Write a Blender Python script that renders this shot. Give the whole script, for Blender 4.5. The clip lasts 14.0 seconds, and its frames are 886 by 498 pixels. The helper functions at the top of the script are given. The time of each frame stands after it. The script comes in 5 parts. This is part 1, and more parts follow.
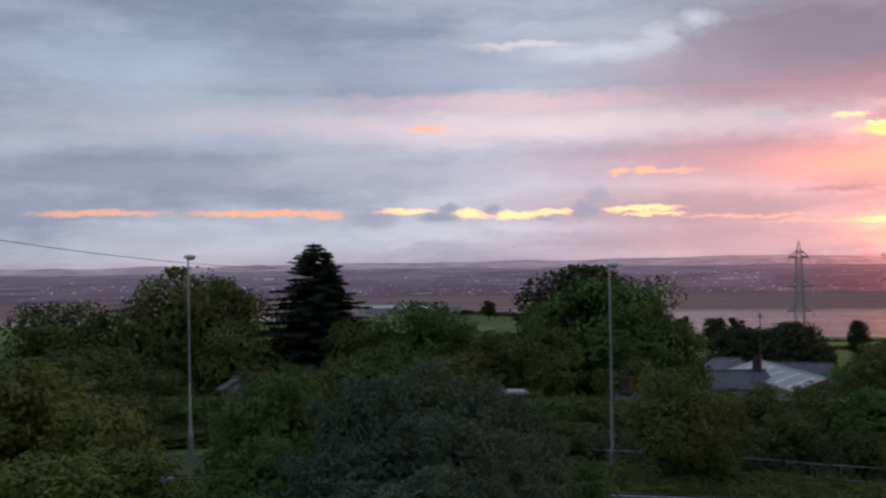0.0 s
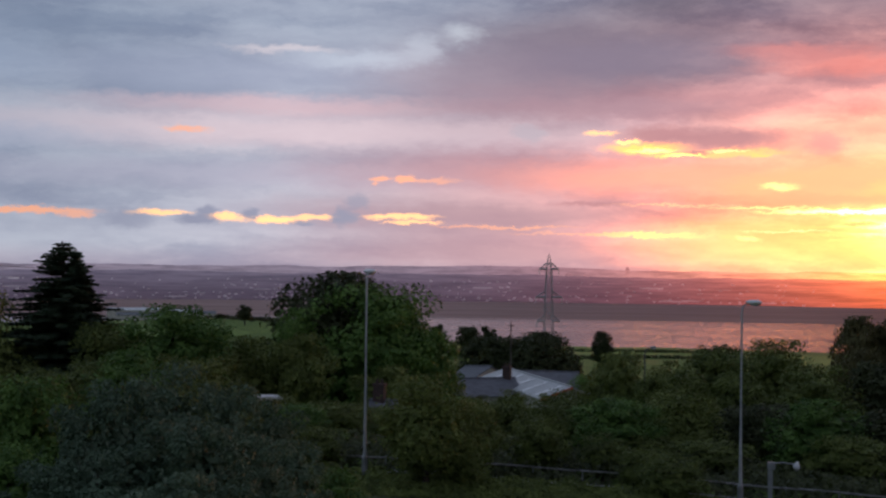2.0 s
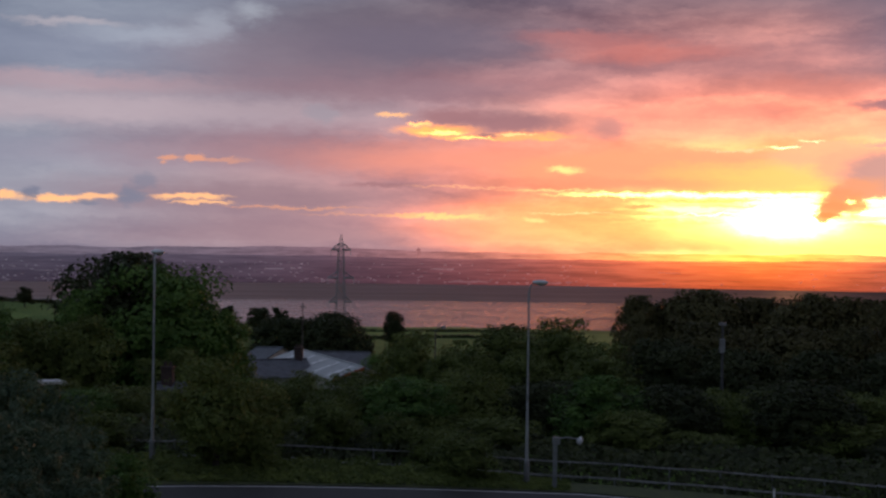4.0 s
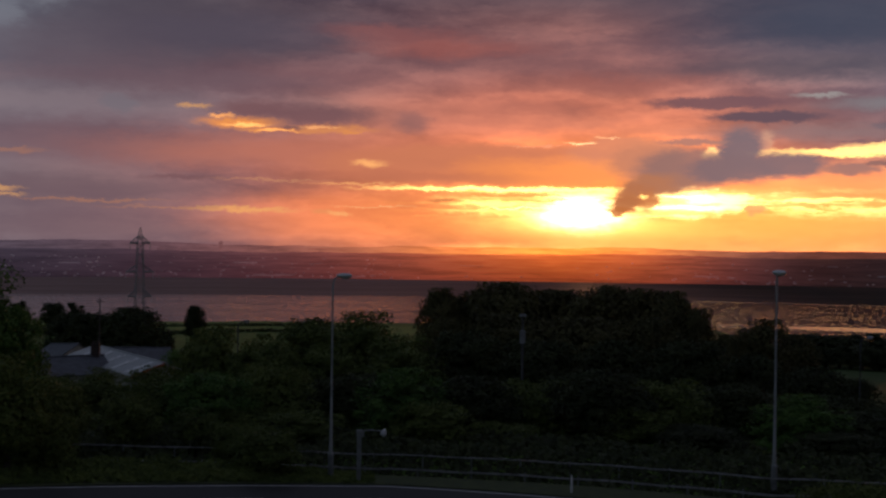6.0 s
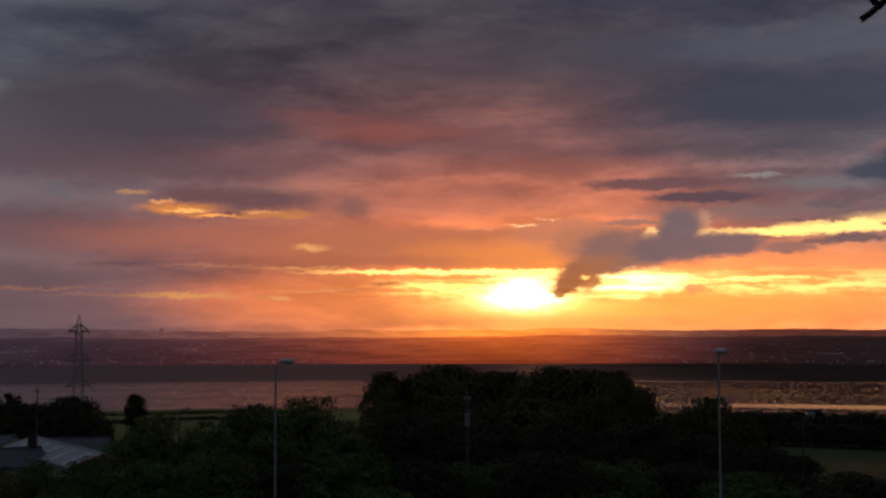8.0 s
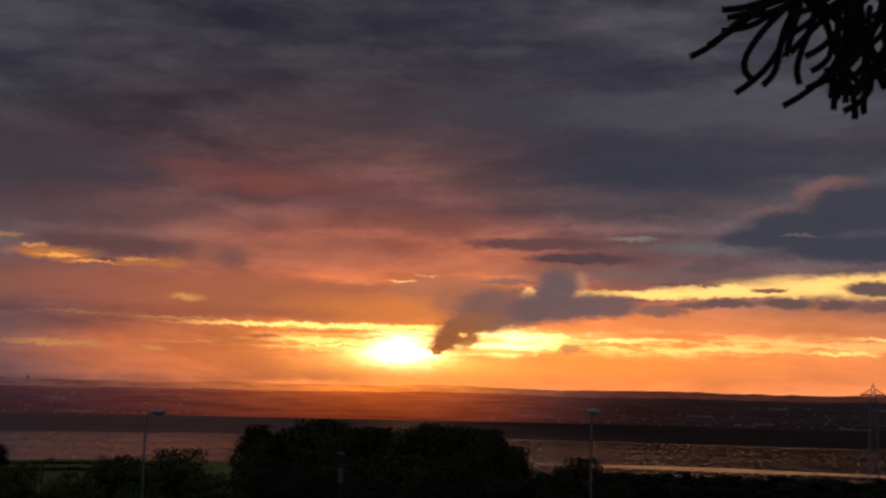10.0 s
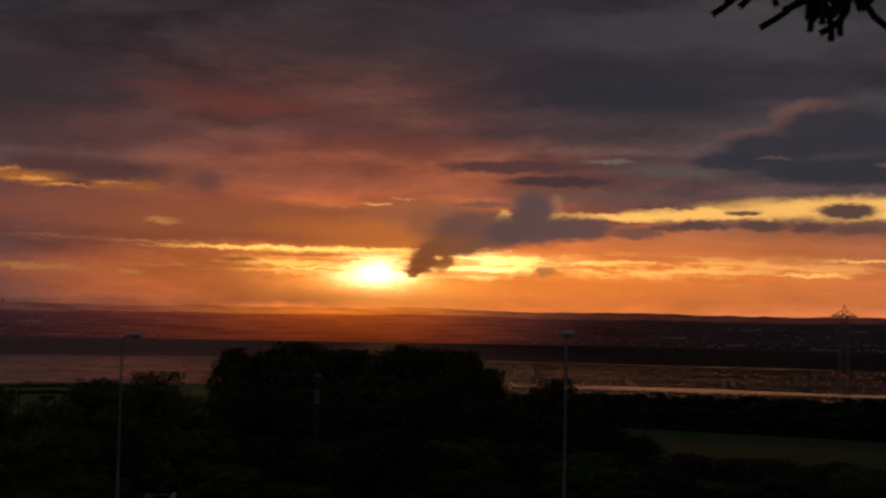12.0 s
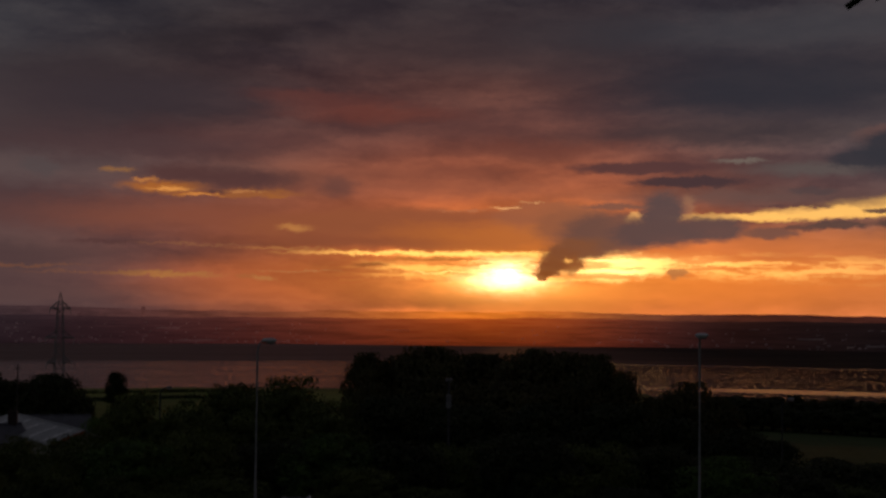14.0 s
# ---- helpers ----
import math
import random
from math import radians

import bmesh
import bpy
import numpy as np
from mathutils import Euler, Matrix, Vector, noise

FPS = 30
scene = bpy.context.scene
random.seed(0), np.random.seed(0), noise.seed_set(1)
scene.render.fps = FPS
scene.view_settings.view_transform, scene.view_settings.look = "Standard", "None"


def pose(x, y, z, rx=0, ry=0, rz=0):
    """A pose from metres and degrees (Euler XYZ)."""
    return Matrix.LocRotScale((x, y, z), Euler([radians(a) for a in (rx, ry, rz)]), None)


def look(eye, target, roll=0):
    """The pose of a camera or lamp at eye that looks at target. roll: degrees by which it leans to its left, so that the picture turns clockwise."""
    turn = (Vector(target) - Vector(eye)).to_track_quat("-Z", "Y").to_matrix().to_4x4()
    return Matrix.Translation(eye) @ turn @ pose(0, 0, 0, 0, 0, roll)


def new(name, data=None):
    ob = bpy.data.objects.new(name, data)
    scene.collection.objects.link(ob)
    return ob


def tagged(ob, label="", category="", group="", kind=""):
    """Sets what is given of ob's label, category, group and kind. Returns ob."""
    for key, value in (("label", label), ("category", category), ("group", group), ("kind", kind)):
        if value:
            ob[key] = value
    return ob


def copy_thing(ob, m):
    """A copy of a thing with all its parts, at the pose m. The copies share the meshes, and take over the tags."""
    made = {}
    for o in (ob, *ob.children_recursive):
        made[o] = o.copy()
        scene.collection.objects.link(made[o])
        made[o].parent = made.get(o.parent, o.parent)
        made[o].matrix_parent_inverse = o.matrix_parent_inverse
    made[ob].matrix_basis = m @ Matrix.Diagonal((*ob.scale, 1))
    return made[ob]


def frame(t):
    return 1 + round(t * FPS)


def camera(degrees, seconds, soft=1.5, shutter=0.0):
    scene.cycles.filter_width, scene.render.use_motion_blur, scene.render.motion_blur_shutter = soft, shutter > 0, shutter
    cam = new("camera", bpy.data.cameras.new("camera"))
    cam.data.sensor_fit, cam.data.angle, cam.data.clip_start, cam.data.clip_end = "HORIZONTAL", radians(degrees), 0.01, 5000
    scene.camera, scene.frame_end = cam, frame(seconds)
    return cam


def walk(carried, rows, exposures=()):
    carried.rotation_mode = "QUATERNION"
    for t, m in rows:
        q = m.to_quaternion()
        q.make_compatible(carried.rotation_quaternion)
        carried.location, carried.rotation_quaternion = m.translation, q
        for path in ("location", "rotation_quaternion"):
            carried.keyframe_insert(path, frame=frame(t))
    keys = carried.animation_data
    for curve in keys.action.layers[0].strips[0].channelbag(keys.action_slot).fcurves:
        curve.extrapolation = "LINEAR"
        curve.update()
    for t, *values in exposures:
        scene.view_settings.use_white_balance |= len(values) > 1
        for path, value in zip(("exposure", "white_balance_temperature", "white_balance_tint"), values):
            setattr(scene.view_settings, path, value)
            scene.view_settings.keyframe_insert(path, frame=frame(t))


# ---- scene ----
# The camera stands on a grassy hillside and turns; bearings are degrees from +Y, clockwise.
EYE = Vector((0.0, 0.0, 14.0))
SUN_AZ, SUN_EL = 6.2, 1.5


def way(az, el=0.0):
    a, e = radians(az), radians(el)
    return Vector((math.sin(a) * math.cos(e), math.cos(a) * math.cos(e), math.sin(e)))


def aim(t, az, el, roll):
    return (t, look(EYE, EYE + way(az, el), roll))


cam = camera(38.35, 14.0, soft=2.4, shutter=0.5)
TURNS = [
    (0, -29.475, 0.442, -0.903), (0.3, -28.14, 1.05, -0.25), (0.5, -26.691, 2.157, 0.298), (1, -24.748, 1.403, 0.311), (1.2, -23.9, 1.03, 0.5), (1.5, -20.321, 0.538, 0.722),
    (2, -18.646, 0.683, 0.641), (2.5, -16.917, 0.852, 0.625), (2.7, -16.04, 0.876, 0.654), (3, -14.685, 0.807, 1.086), (3.5, -11.369, 0.031, 1.200),
    (3.7, -10.400, -0.036, 1.045), (5.8, -1.849, -0.256, 0.5), (6, -0.504, -0.268, 0.743), (6.5, 0.0, 0.0, 0.576),
    (7, 1.548, -0.087, -0.2), (7.2, 2.190, 1.099, -0.3), (9.3, 1.713, 4.217, 0.197), (9.5, 3.598, 4.283, 0.667),
    (10, 7.435, 6.006, 1.286), (10.3, 8.45, 5.10, 1.3), (10.5, 9.669, 3.845, 1.3), (11, 9.466, 3.009, 1.024), (11.5, 9.447, 2.660, 1.107),
    (12, 8.605, 2.566, 1.123), (12.2, 6.0, 1.73, 0.96), (12.5, 3.400, 1.349, 0.828), (13, 3.246, 1.874, 1.165), (13.5, 2.832, 1.366, 1.349),
    (14, 2.797, 2.654, 0.548)]
walk(cam, [aim(*row) for row in TURNS],
     [(0, 0.38, 6400, 9), (0.5, 0.44, 6400, 9), (1.0, 0.22, 6400, 9), (2.0, 0.17, 6300, 9), (2.5, 0.13, 6250, 9), (3.0, -0.22, 6250, 9), (3.7, -0.32, 6200, 10), (5.8, -1.45, 6200, 12), (6.5, -1.58, 6250, 12),
      (7.2, -1.65, 6300, 12), (9.3, -2.05, 6600, 13), (11, -2.4, 6950, 15), (12.5, -2.85, 7700, 19), (14, -2.75, 7600, 18)])

# ---- world: evening sky with broken cloud, sun low behind it ----
world = bpy.data.worlds.new("evening_sky")
scene.world = world
world.use_nodes = True
WT = world.node_tree
WT.nodes.clear()


class Nodes:
    """Short calls for building a node tree."""

    def __init__(self, tree):
        self.tree = tree

    def add(self, kind, **settings):
        n = self.tree.nodes.new(kind)
        for k, v in settings.items():
            setattr(n, k, v)
        return n

    def put(self, value, socket):
        if isinstance(value, bpy.types.NodeSocket):
            self.tree.links.new(value, socket)
        elif value is not None:
            socket.default_value = value

    def math(self, op, a, b=None, c=None, clamp=False):
        n = self.add("ShaderNodeMath", operation=op, use_clamp=clamp)
        for v, s in zip((a, b, c), n.inputs):
            self.put(v, s)
        return n.outputs[0]

    def vec(self, op, a, b=None):
        n = self.add("ShaderNodeVectorMath", operation=op)
        self.put(a, n.inputs[0])
        if b is not None:
            self.put(b, n.inputs[1])
        return n.outputs["Value"] if op in ("LENGTH", "DOT_PRODUCT") else n.outputs["Vector"]

    def mix(self, fac, a, b, how="MIX"):
        n = self.add("ShaderNodeMix", data_type="RGBA", blend_type=how)
        self.put(fac, n.inputs[0])
        self.put(a, n.inputs[6])
        self.put(b, n.inputs[7])
        return n.outputs[2]

    def span(self, v, a, b, lo=0.0, hi=1.0, smooth=True):
        n = self.add("ShaderNodeMapRange", interpolation_type="SMOOTHSTEP" if smooth else "LINEAR")
        for i, x in enumerate((v, a, b, lo, hi)):
            self.put(x, n.inputs[i])
        return n.outputs[0]

    def noise(self, at, scale, detail=4.0, rough=0.55, warp=0.0, colour=False):
        n = self.add("ShaderNodeTexNoise")
        self.put(at, n.inputs["Vector"])
        n.inputs["Scale"].default_value, n.inputs["Detail"].default_value = scale, detail
        n.inputs["Roughness"].default_value, n.inputs["Distortion"].default_value = rough, warp
        return n.outputs["Color" if colour else "Fac"]

    def joined(self, x, y, z=0.0):
        n = self.add("ShaderNodeCombineXYZ")
        for v, s in zip((x, y, z), n.inputs):
            self.put(v, s)
        return n.outputs[0]


def rgb(r, g, b):
    return (r, g, b, 1.0)


W = Nodes(WT)
sky_way = W.add("ShaderNodeTexCoord").outputs["Generated"]
split = W.add("ShaderNodeSeparateXYZ")
W.put(sky_way, split.inputs[0])
sky_az = W.math("DEGREES", W.math("ARCTAN2", split.outputs[0], split.outputs[1]))
sky_el = W.math("DEGREES", W.math("ARCSINE", split.outputs[2]))
flat = W.joined(sky_az, sky_el)
# ragged edges: the map of the sky is shaken at three sizes
shake = W.vec("SUBTRACT", W.noise(W.vec("MULTIPLY", flat, (0.35, 0.9, 1)), 1.0, 6.0, 0.62, colour=True), (0.5, 0.5, 0.5))
fray = W.vec("SUBTRACT", W.noise(W.vec("MULTIPLY", flat, (1.5, 3.4, 1)), 1.0, 5.0, 0.65, colour=True), (0.5, 0.5, 0.5))
ragged = W.vec("ADD", W.vec("ADD", flat, W.vec("MULTIPLY", shake, (2.4, 0.9, 0))), W.vec("MULTIPLY", fray, (1.1, 0.5, 0)))
streaky = W.vec("ADD", flat, W.vec("MULTIPLY", shake, (5.0, 0.5, 0)))
curl = W.vec("SUBTRACT", W.noise(W.vec("MULTIPLY", flat, (1.1, 2.3, 1)), 1.0, 8.0, 0.74, colour=True), (0.5, 0.5, 0.5))
crisp = W.vec("ADD", flat, W.vec("MULTIPLY", curl, (1.5, 0.72, 0)))

clear = W.add("ShaderNodeTexSky", sky_type="NISHITA", sun_disc=False, sun_elevation=radians(SUN_EL), sun_rotation=radians(SUN_AZ))
clear_col = W.vec("SCALE", clear.outputs[0])
clear_col.node.inputs["Scale"].default_value = 0.12

# distance from the sun, wider than high
off = W.vec("SUBTRACT", flat, (SUN_AZ, SUN_EL, 0))
near_sun = W.vec("LENGTH", W.vec("MULTIPLY", off, (0.50, 1.0, 1)))
wide_sun = W.vec("LENGTH", W.vec("MULTIPLY", off, (0.42, 1.2, 1)))


def glow(d, size, power=1.0):
    return W.math("EXPONENT", W.math("MULTIPLY", W.math("POWER", W.math("DIVIDE", d, size), power), -1.0))


# cloud sheet: blue-grey away from the sun, rose then orange towards it
height = W.span(sky_el, 0.0, 12.0)
sheet = W.mix(height, rgb(0.42, 0.44, 0.53), rgb(0.29, 0.335, 0.43))
high_dark = W.math("MULTIPLY", W.span(sky_el, 7.0, 10.5), W.span(sky_az, -26.0, -4.0))
sheet = W.mix(W.math("MULTIPLY", high_dark, 0.8), sheet, rgb(0.142, 0.14, 0.195))
rose = W.math("MULTIPLY", glow(wide_sun, 8.0, 2.6), W.span(W.math("ADD", sky_az, W.math("MULTIPLY", sky_el, 1.2)), 16.0, 25.0, 1.0, 0.25))
sheet = W.mix(W.math("MULTIPLY", rose, 0.9), sheet, rgb(1.55, 0.47, 0.34))
low = W.math("MULTIPLY", glow(W.math("ABSOLUTE", W.math("SUBTRACT", sky_el, 0.8)), 2.3, 1.8), W.span(sky_az, -13.0, 4.0))
sheet = W.mix(W.math("MULTIPLY", low, 0.82), sheet, rgb(4.2, 1.3, 0.42))
ember = glow(near_sun, 3.4, 1.3)
sheet = W.mix(ember, sheet, rgb(5.0, 1.25, 0.22))
halo = glow(near_sun, 1.7, 1.4)
sheet = W.mix(W.math("MULTIPLY", halo, 0.9), sheet, rgb(6.0, 2.1, 0.45))
dusk = W.math("MULTIPLY", W.span(sky_el, 1.0, -0.3), W.span(sky_az, 6.0, -14.0))
sheet = W.mix(W.math("MULTIPLY", dusk, 0.45), sheet, rgb(0.48, 0.36, 0.42))
# broad soft cloud masses, billows and finer streaks in the sheet
mass = W.noise(W.vec("MULTIPLY", ragged, (0.06, 0.27, 1)), 1.0, 7.0, 0.6, 0.15)
sheet = W.mix(W.span(sky_az, -24.0, -6.0, 0.62, 1.0), sheet, W.mix(W.span(mass, 0.38, 0.62), rgb(0.62, 0.63, 0.73), rgb(1.36, 1.27, 1.20)), "MULTIPLY")
billow = W.noise(W.vec("MULTIPLY", crisp, (0.16, 0.62, 1)), 1.0, 8.0, 0.62, 0.15)
sheet = W.mix(W.span(sky_az, -24.0, -6.0, 0.3, 1.0), sheet, W.mix(W.span(billow, 0.36, 0.66), rgb(0.78, 0.76, 0.81), rgb(1.21, 1.19, 1.14)), "MULTIPLY")
streak = W.noise(W.vec("MULTIPLY", streaky, (0.05, 0.75, 1)), 1.0, 4.0, 0.6, 0.2)
sheet = W.mix(W.math("MULTIPLY", W.span(sky_el, 10.0, 2.0, 0.0, 0.7), W.span(sky_az, -34.0, -4.0, 0.25, 1.0)), sheet, W.mix(1.0, sheet, W.mix(W.span(streak, 0.36, 0.64), rgb(0.74, 0.70, 0.74), rgb(1.24, 1.18, 1.08)), "MULTIPLY"))
cover = W.span(W.noise(W.vec("MULTIPLY", ragged, (0.03, 0.09, 1)), 1.0, 4.0, 0.5), 0.30, 0.5, 0.85, 0.98)
sky = W.mix(cover, clear_col, sheet)


def cloud(az, el, half_w, half_h, colour, amount=1.0, edge=0.45, at=None):
    """One bank of cloud, or a gap between clouds, at a bearing and a height."""
    global sky
    d = W.vec("LENGTH", W.vec("MULTIPLY", W.vec("SUBTRACT", at or ragged, (az, el, 0)), (1 / half_w, 1 / half_h, 0)))
    sky = W.mix(W.span(d, 1.0 + edge, 1.0 - edge, 0.0, amount), sky, rgb(*colour))


PALE, PEACH, GOLD = (0.66, 0.70, 0.78), (1.05, 0.47, 0.30), (1.65, 0.82, 0.36)
GREY, MAUVE, SLATE = (0.30, 0.30, 0.39), (0.52, 0.25, 0.26), (0.155, 0.165, 0.23)
# long soft layers over the estuary's head
for c in [(-24.0, 5.9, 15.0, 0.8, (0.86, 0.64, 0.65), 0.6), (-27.0, 3.9, 15.0, 0.55, (0.46, 0.43, 0.52), 0.6), (-29.0, 8.3, 9.0, 0.9, (0.41, 0.43, 0.54), 0.5),
          (-17.0, 8.4, 4.5, 1.2, (0.42, 0.35, 0.41), 0.5), (-43.0, 8.8, 5.0, 1.3, (0.48, 0.55, 0.68), 0.5), (-40.0, 5.3, 6.0, 0.5, (0.42, 0.44, 0.55), 0.5), (-25.0, 7.0, 8.0, 0.35, (0.75, 0.50, 0.52), 0.6),
          (-14.5, 4.1, 8.0, 0.9, (0.58, 0.28, 0.29), 0.7), (-5.0, 3.95, 8.0, 0.75, (1.7, 0.52, 0.29), 0.7), (-17.0, 2.2, 7.5, 0.8, (0.44, 0.27, 0.30), 0.8), (-16.0, 0.6, 8.0, 0.8, (0.42, 0.25, 0.29), 0.75),
          (-9.0, 7.3, 7.0, 0.8, (0.52, 0.25, 0.27), 0.6), (-12.5, 9.4, 5.5, 1.5, (0.20, 0.145, 0.18), 0.75), (-16.0, 7.6, 5.0, 1.3, (0.30, 0.21, 0.26), 0.6), (6.0, 11.8, 6.0, 1.3, (0.25, 0.19, 0.23), 0.6), (2.5, 5.4, 6.0, 0.55, (1.6, 0.56, 0.38), 0.55), (4.0, 8.2, 6.0, 0.9, (0.55, 0.26, 0.27), 0.5), (-10.5, 9.2, 6.0, 0.9, (0.24, 0.20, 0.27), 0.6), (7.0, 7.2, 4.0, 0.4, (0.85, 0.28, 0.22), 0.6),
          (-0.5, 8.7, 3.2, 0.40, (0.95, 0.27, 0.21), 0.6), (-3.2, 9.3, 2.4, 0.3, (0.85, 0.27, 0.23), 0.5), (-11.5, 7.0, 5.0, 0.35, (0.42, 0.26, 0.30), 0.6), (17.5, 9.6, 7.5, 1.7, (0.115, 0.130, 0.195), 0.9), (15.0, 7.7, 6.0, 0.5, (0.16, 0.14, 0.185), 0.7), (18.0, 12.2, 9.0, 0.8, (0.19, 0.215, 0.29), 0.65), (2.0, 6.1, 5.0, 0.35, (0.95, 0.33, 0.26), 0.5)]:
    cloud(*c, 0.8)
for c in [(-25.8, 9.45, 2.0, 0.14, (0.72, 0.62, 0.64), 0.6, 0.8), (-22.3, 9.05, 2.6, 0.34, PALE, 0.42, 0.9), (-19.6, 9.6, 0.8, 0.5, PALE, 0.35, 0.7), (-17.8, 10.3, 0.8, 0.35, (0.72, 0.76, 0.82), 0.4, 0.9),
          (-30.2, 5.94, 0.9, 0.16, PEACH, 0.8), (-21.6, 3.8, 0.4, 0.15, PEACH, 0.9), (-20.5, 3.8, 0.5, 0.20, PEACH, 1.0), (-19.3, 3.75, 1.0, 0.12, PEACH, 0.6), (-14.9, 5.9, 0.8, 0.38, (0.50, 0.42, 0.47), 0.75)]:
    cloud(*c)
# broken bright band low in the west-south-west
for c in [(-44.5, 2.2, 2.6, 0.14, PEACH, 0.8), (-37.4, 2.15, 3.0, 0.13, PEACH, 1.0), (-34.6, 2.0, 0.7, 0.14, PEACH, 0.8), (-31.2, 2.15, 1.2, 0.13, GOLD, 0.9),
          (-28.4, 2.0, 0.8, 0.18, GOLD, 0.95), (-26.2, 1.9, 1.4, 0.17, GOLD, 1.0), (-24.4, 2.05, 0.9, 0.12, GOLD, 0.8),
          (-20.6, 2.1, 1.6, 0.13, GOLD, 0.9), (-20.0, 1.85, 1.2, 0.07, GOLD, 0.8), (-16.0, 1.7, 3.0, 0.06, PEACH, 0.7), (-9.9, 1.42, 1.9, 0.10, GOLD, 0.9), (-6.0, 1.35, 0.4, 0.10, GOLD, 0.8),
          (-29.6, 1.85, 0.9, 0.22, GREY, 0.95), (-29.2, 2.25, 0.5, 0.28, GREY, 0.9), (-27.3, 2.15, 0.32, 0.32, GREY, 0.9), (-25.0, 1.75, 0.5, 0.15, GREY, 0.8), (-23.1, 2.1, 0.5, 0.42, GREY, 0.85), (-22.5, 2.75, 0.5, 0.3, GREY, 0.6), (-32.5, 1.8, 1.0, 0.4, GREY, 0.6)]:
    cloud(*c, 0.45, crisp)
# lit-edged cloud
for c in [(-9.6, 5.25, 1.6, 0.24, (2.3, 0.80, 0.22), 1.0), (-8.2, 4.92, 1.1, 0.09, (2.5, 0.88, 0.22), 0.95), (-5.8, 5.02, 1.9, 0.18, (2.0, 0.72, 0.24), 0.9), (-4.6, 4.9, 0.5, 0.06, (2.1, 0.75, 0.22), 0.9), (-11.6, 5.86, 0.6, 0.09, GOLD, 0.9),
          (-10.4, 5.55, 0.5, 0.07, (3.8, 1.5, 0.40), 0.9), (-9.3, 5.16, 0.8, 0.07, (4.4, 1.9, 0.5), 1.0), (-8.0, 4.9, 0.7, 0.05, (4.2, 1.7, 0.45), 0.9), (-6.2, 5.08, 0.9, 0.04, (3.6, 1.5, 0.5), 0.9),
          (-9.0, 5.83, 1.7, 0.34, MAUVE, 0.9), (-6.2, 5.62, 2.3, 0.46, MAUVE, 0.9), (-7.4, 5.05, 0.5, 0.09, MAUVE, 0.8), (-2.0, 5.4, 0.85, 0.42, (0.80, 0.36, 0.32), 0.75),
          (-12.0, 2.75, 1.5, 0.10, MAUVE, 0.75)]:
    cloud(*c, 0.6, crisp)
# the salmon roof over the sun, the blaze below it, rays of gold to both sides
cloud(1.6, 3.52, 7.6, 0.92, (1.75, 0.56, 0.27), 0.85, 0.22, crisp)
cloud(7.6, 4.02, 2.6, 0.80, (1.9, 0.66, 0.34), 0.85, 0.2, crisp)
cloud(4.8, 3.15, 4.2, 0.62, (3.0, 0.92, 0.22), 0.75, 0.7)
cloud(-2.0, 3.0, 4.5, 0.32, (1.5, 0.46, 0.24), 0.6, 0.7)
for c in [(5.6, 4.52, 0.55, 0.05, (5.0, 2.6, 1.1), 0.9, 0.5), (6.8, 4.78, 0.5, 0.04, (3.6, 1.8, 0.8), 0.8, 0.6), (3.6, 4.38, 1.2, 0.03, (2.6, 1.0, 0.5), 0.7, 0.6)]:
    cloud(*c, crisp)
cloud(17.0, 1.3, 9.0, 1.3, (4.6, 1.25, 0.20), 0.65, 0.8)
cloud(-4.5, 1.0, 5.0, 1.1, (3.0, 0.76, 0.20), 0.5, 0.8)
# thin bars of cloud across the bright gap, fading out below it
bars = W.noise(W.vec("MULTIPLY", streaky, (0.10, 2.6, 1)), 1.0, 6.0, 0.62, 0.1)
rough_bars = W.noise(W.vec("MULTIPLY", crisp, (0.45, 3.2, 1)), 1.0, 6.0, 0.65, 0.1)
barred = W.math("ADD", W.math("MULTIPLY", bars, 0.55), W.math("MULTIPLY", rough_bars, 0.45))
gap = W.span(barred, 0.43, 0.58)
blaze = W.math("MULTIPLY", glow(W.vec("LENGTH", W.vec("MULTIPLY", W.vec("SUBTRACT", flat, (5.6, 1.35, 0)), (0.26, 1.0, 0))), 0.52, 1.0), W.span(W.math("ADD", sky_el, W.math("MULTIPLY", streak, 0.4)), 2.85, 2.65))
blaze = W.math("MULTIPLY", blaze, W.span(sky_el, 0.7, 1.4, 1.0, W.span(gap, 0.0, 1.0, 0.38, 1.25)))
sky = W.mix(1.0, sky, W.mix(W.math("MINIMUM", blaze, 1.0), rgb(0, 0, 0), rgb(15.0, 6.6, 1.25)), "ADD")
# the hidden sun's white heart, its upper edge cut off by the cloud
core = glow(W.vec("LENGTH", W.vec("MULTIPLY", W.vec("SUBTRACT", crisp, (5.6, 1.5, 0)), (0.50, 1.35, 0))), 0.62, 1.7)
core = W.math("MULTIPLY", core, W.span(W.math("ADD", sky_el, W.math("MULTIPLY", streak, 0.4)), 2.75, 2.6))
core = W.math("MULTIPLY", core, W.span(sky_el, 1.15, 1.6, 1.0, W.span(gap, 0.0, 1.0, 0.3, 1.0)))
sky = W.mix(1.0, sky, W.mix(core, rgb(0, 0, 0), rgb(28.0, 23.0, 12.5)), "ADD")


def lit(az, el, half_w, half_h, colour, amount, floor):
    """Light broken by the bars of cloud."""
    global sky
    d = W.vec("LENGTH", W.vec("MULTIPLY", W.vec("SUBTRACT", crisp, (az, el, 0)), (1 / half_w, 1 / half_h, 0)))
    f = W.math("MULTIPLY", W.span(d, 1.5, 0.5, 0.0, amount), W.span(gap, 0.0, 1.0, floor, 1.0))
    sky = W.mix(f, sky, rgb(*colour))


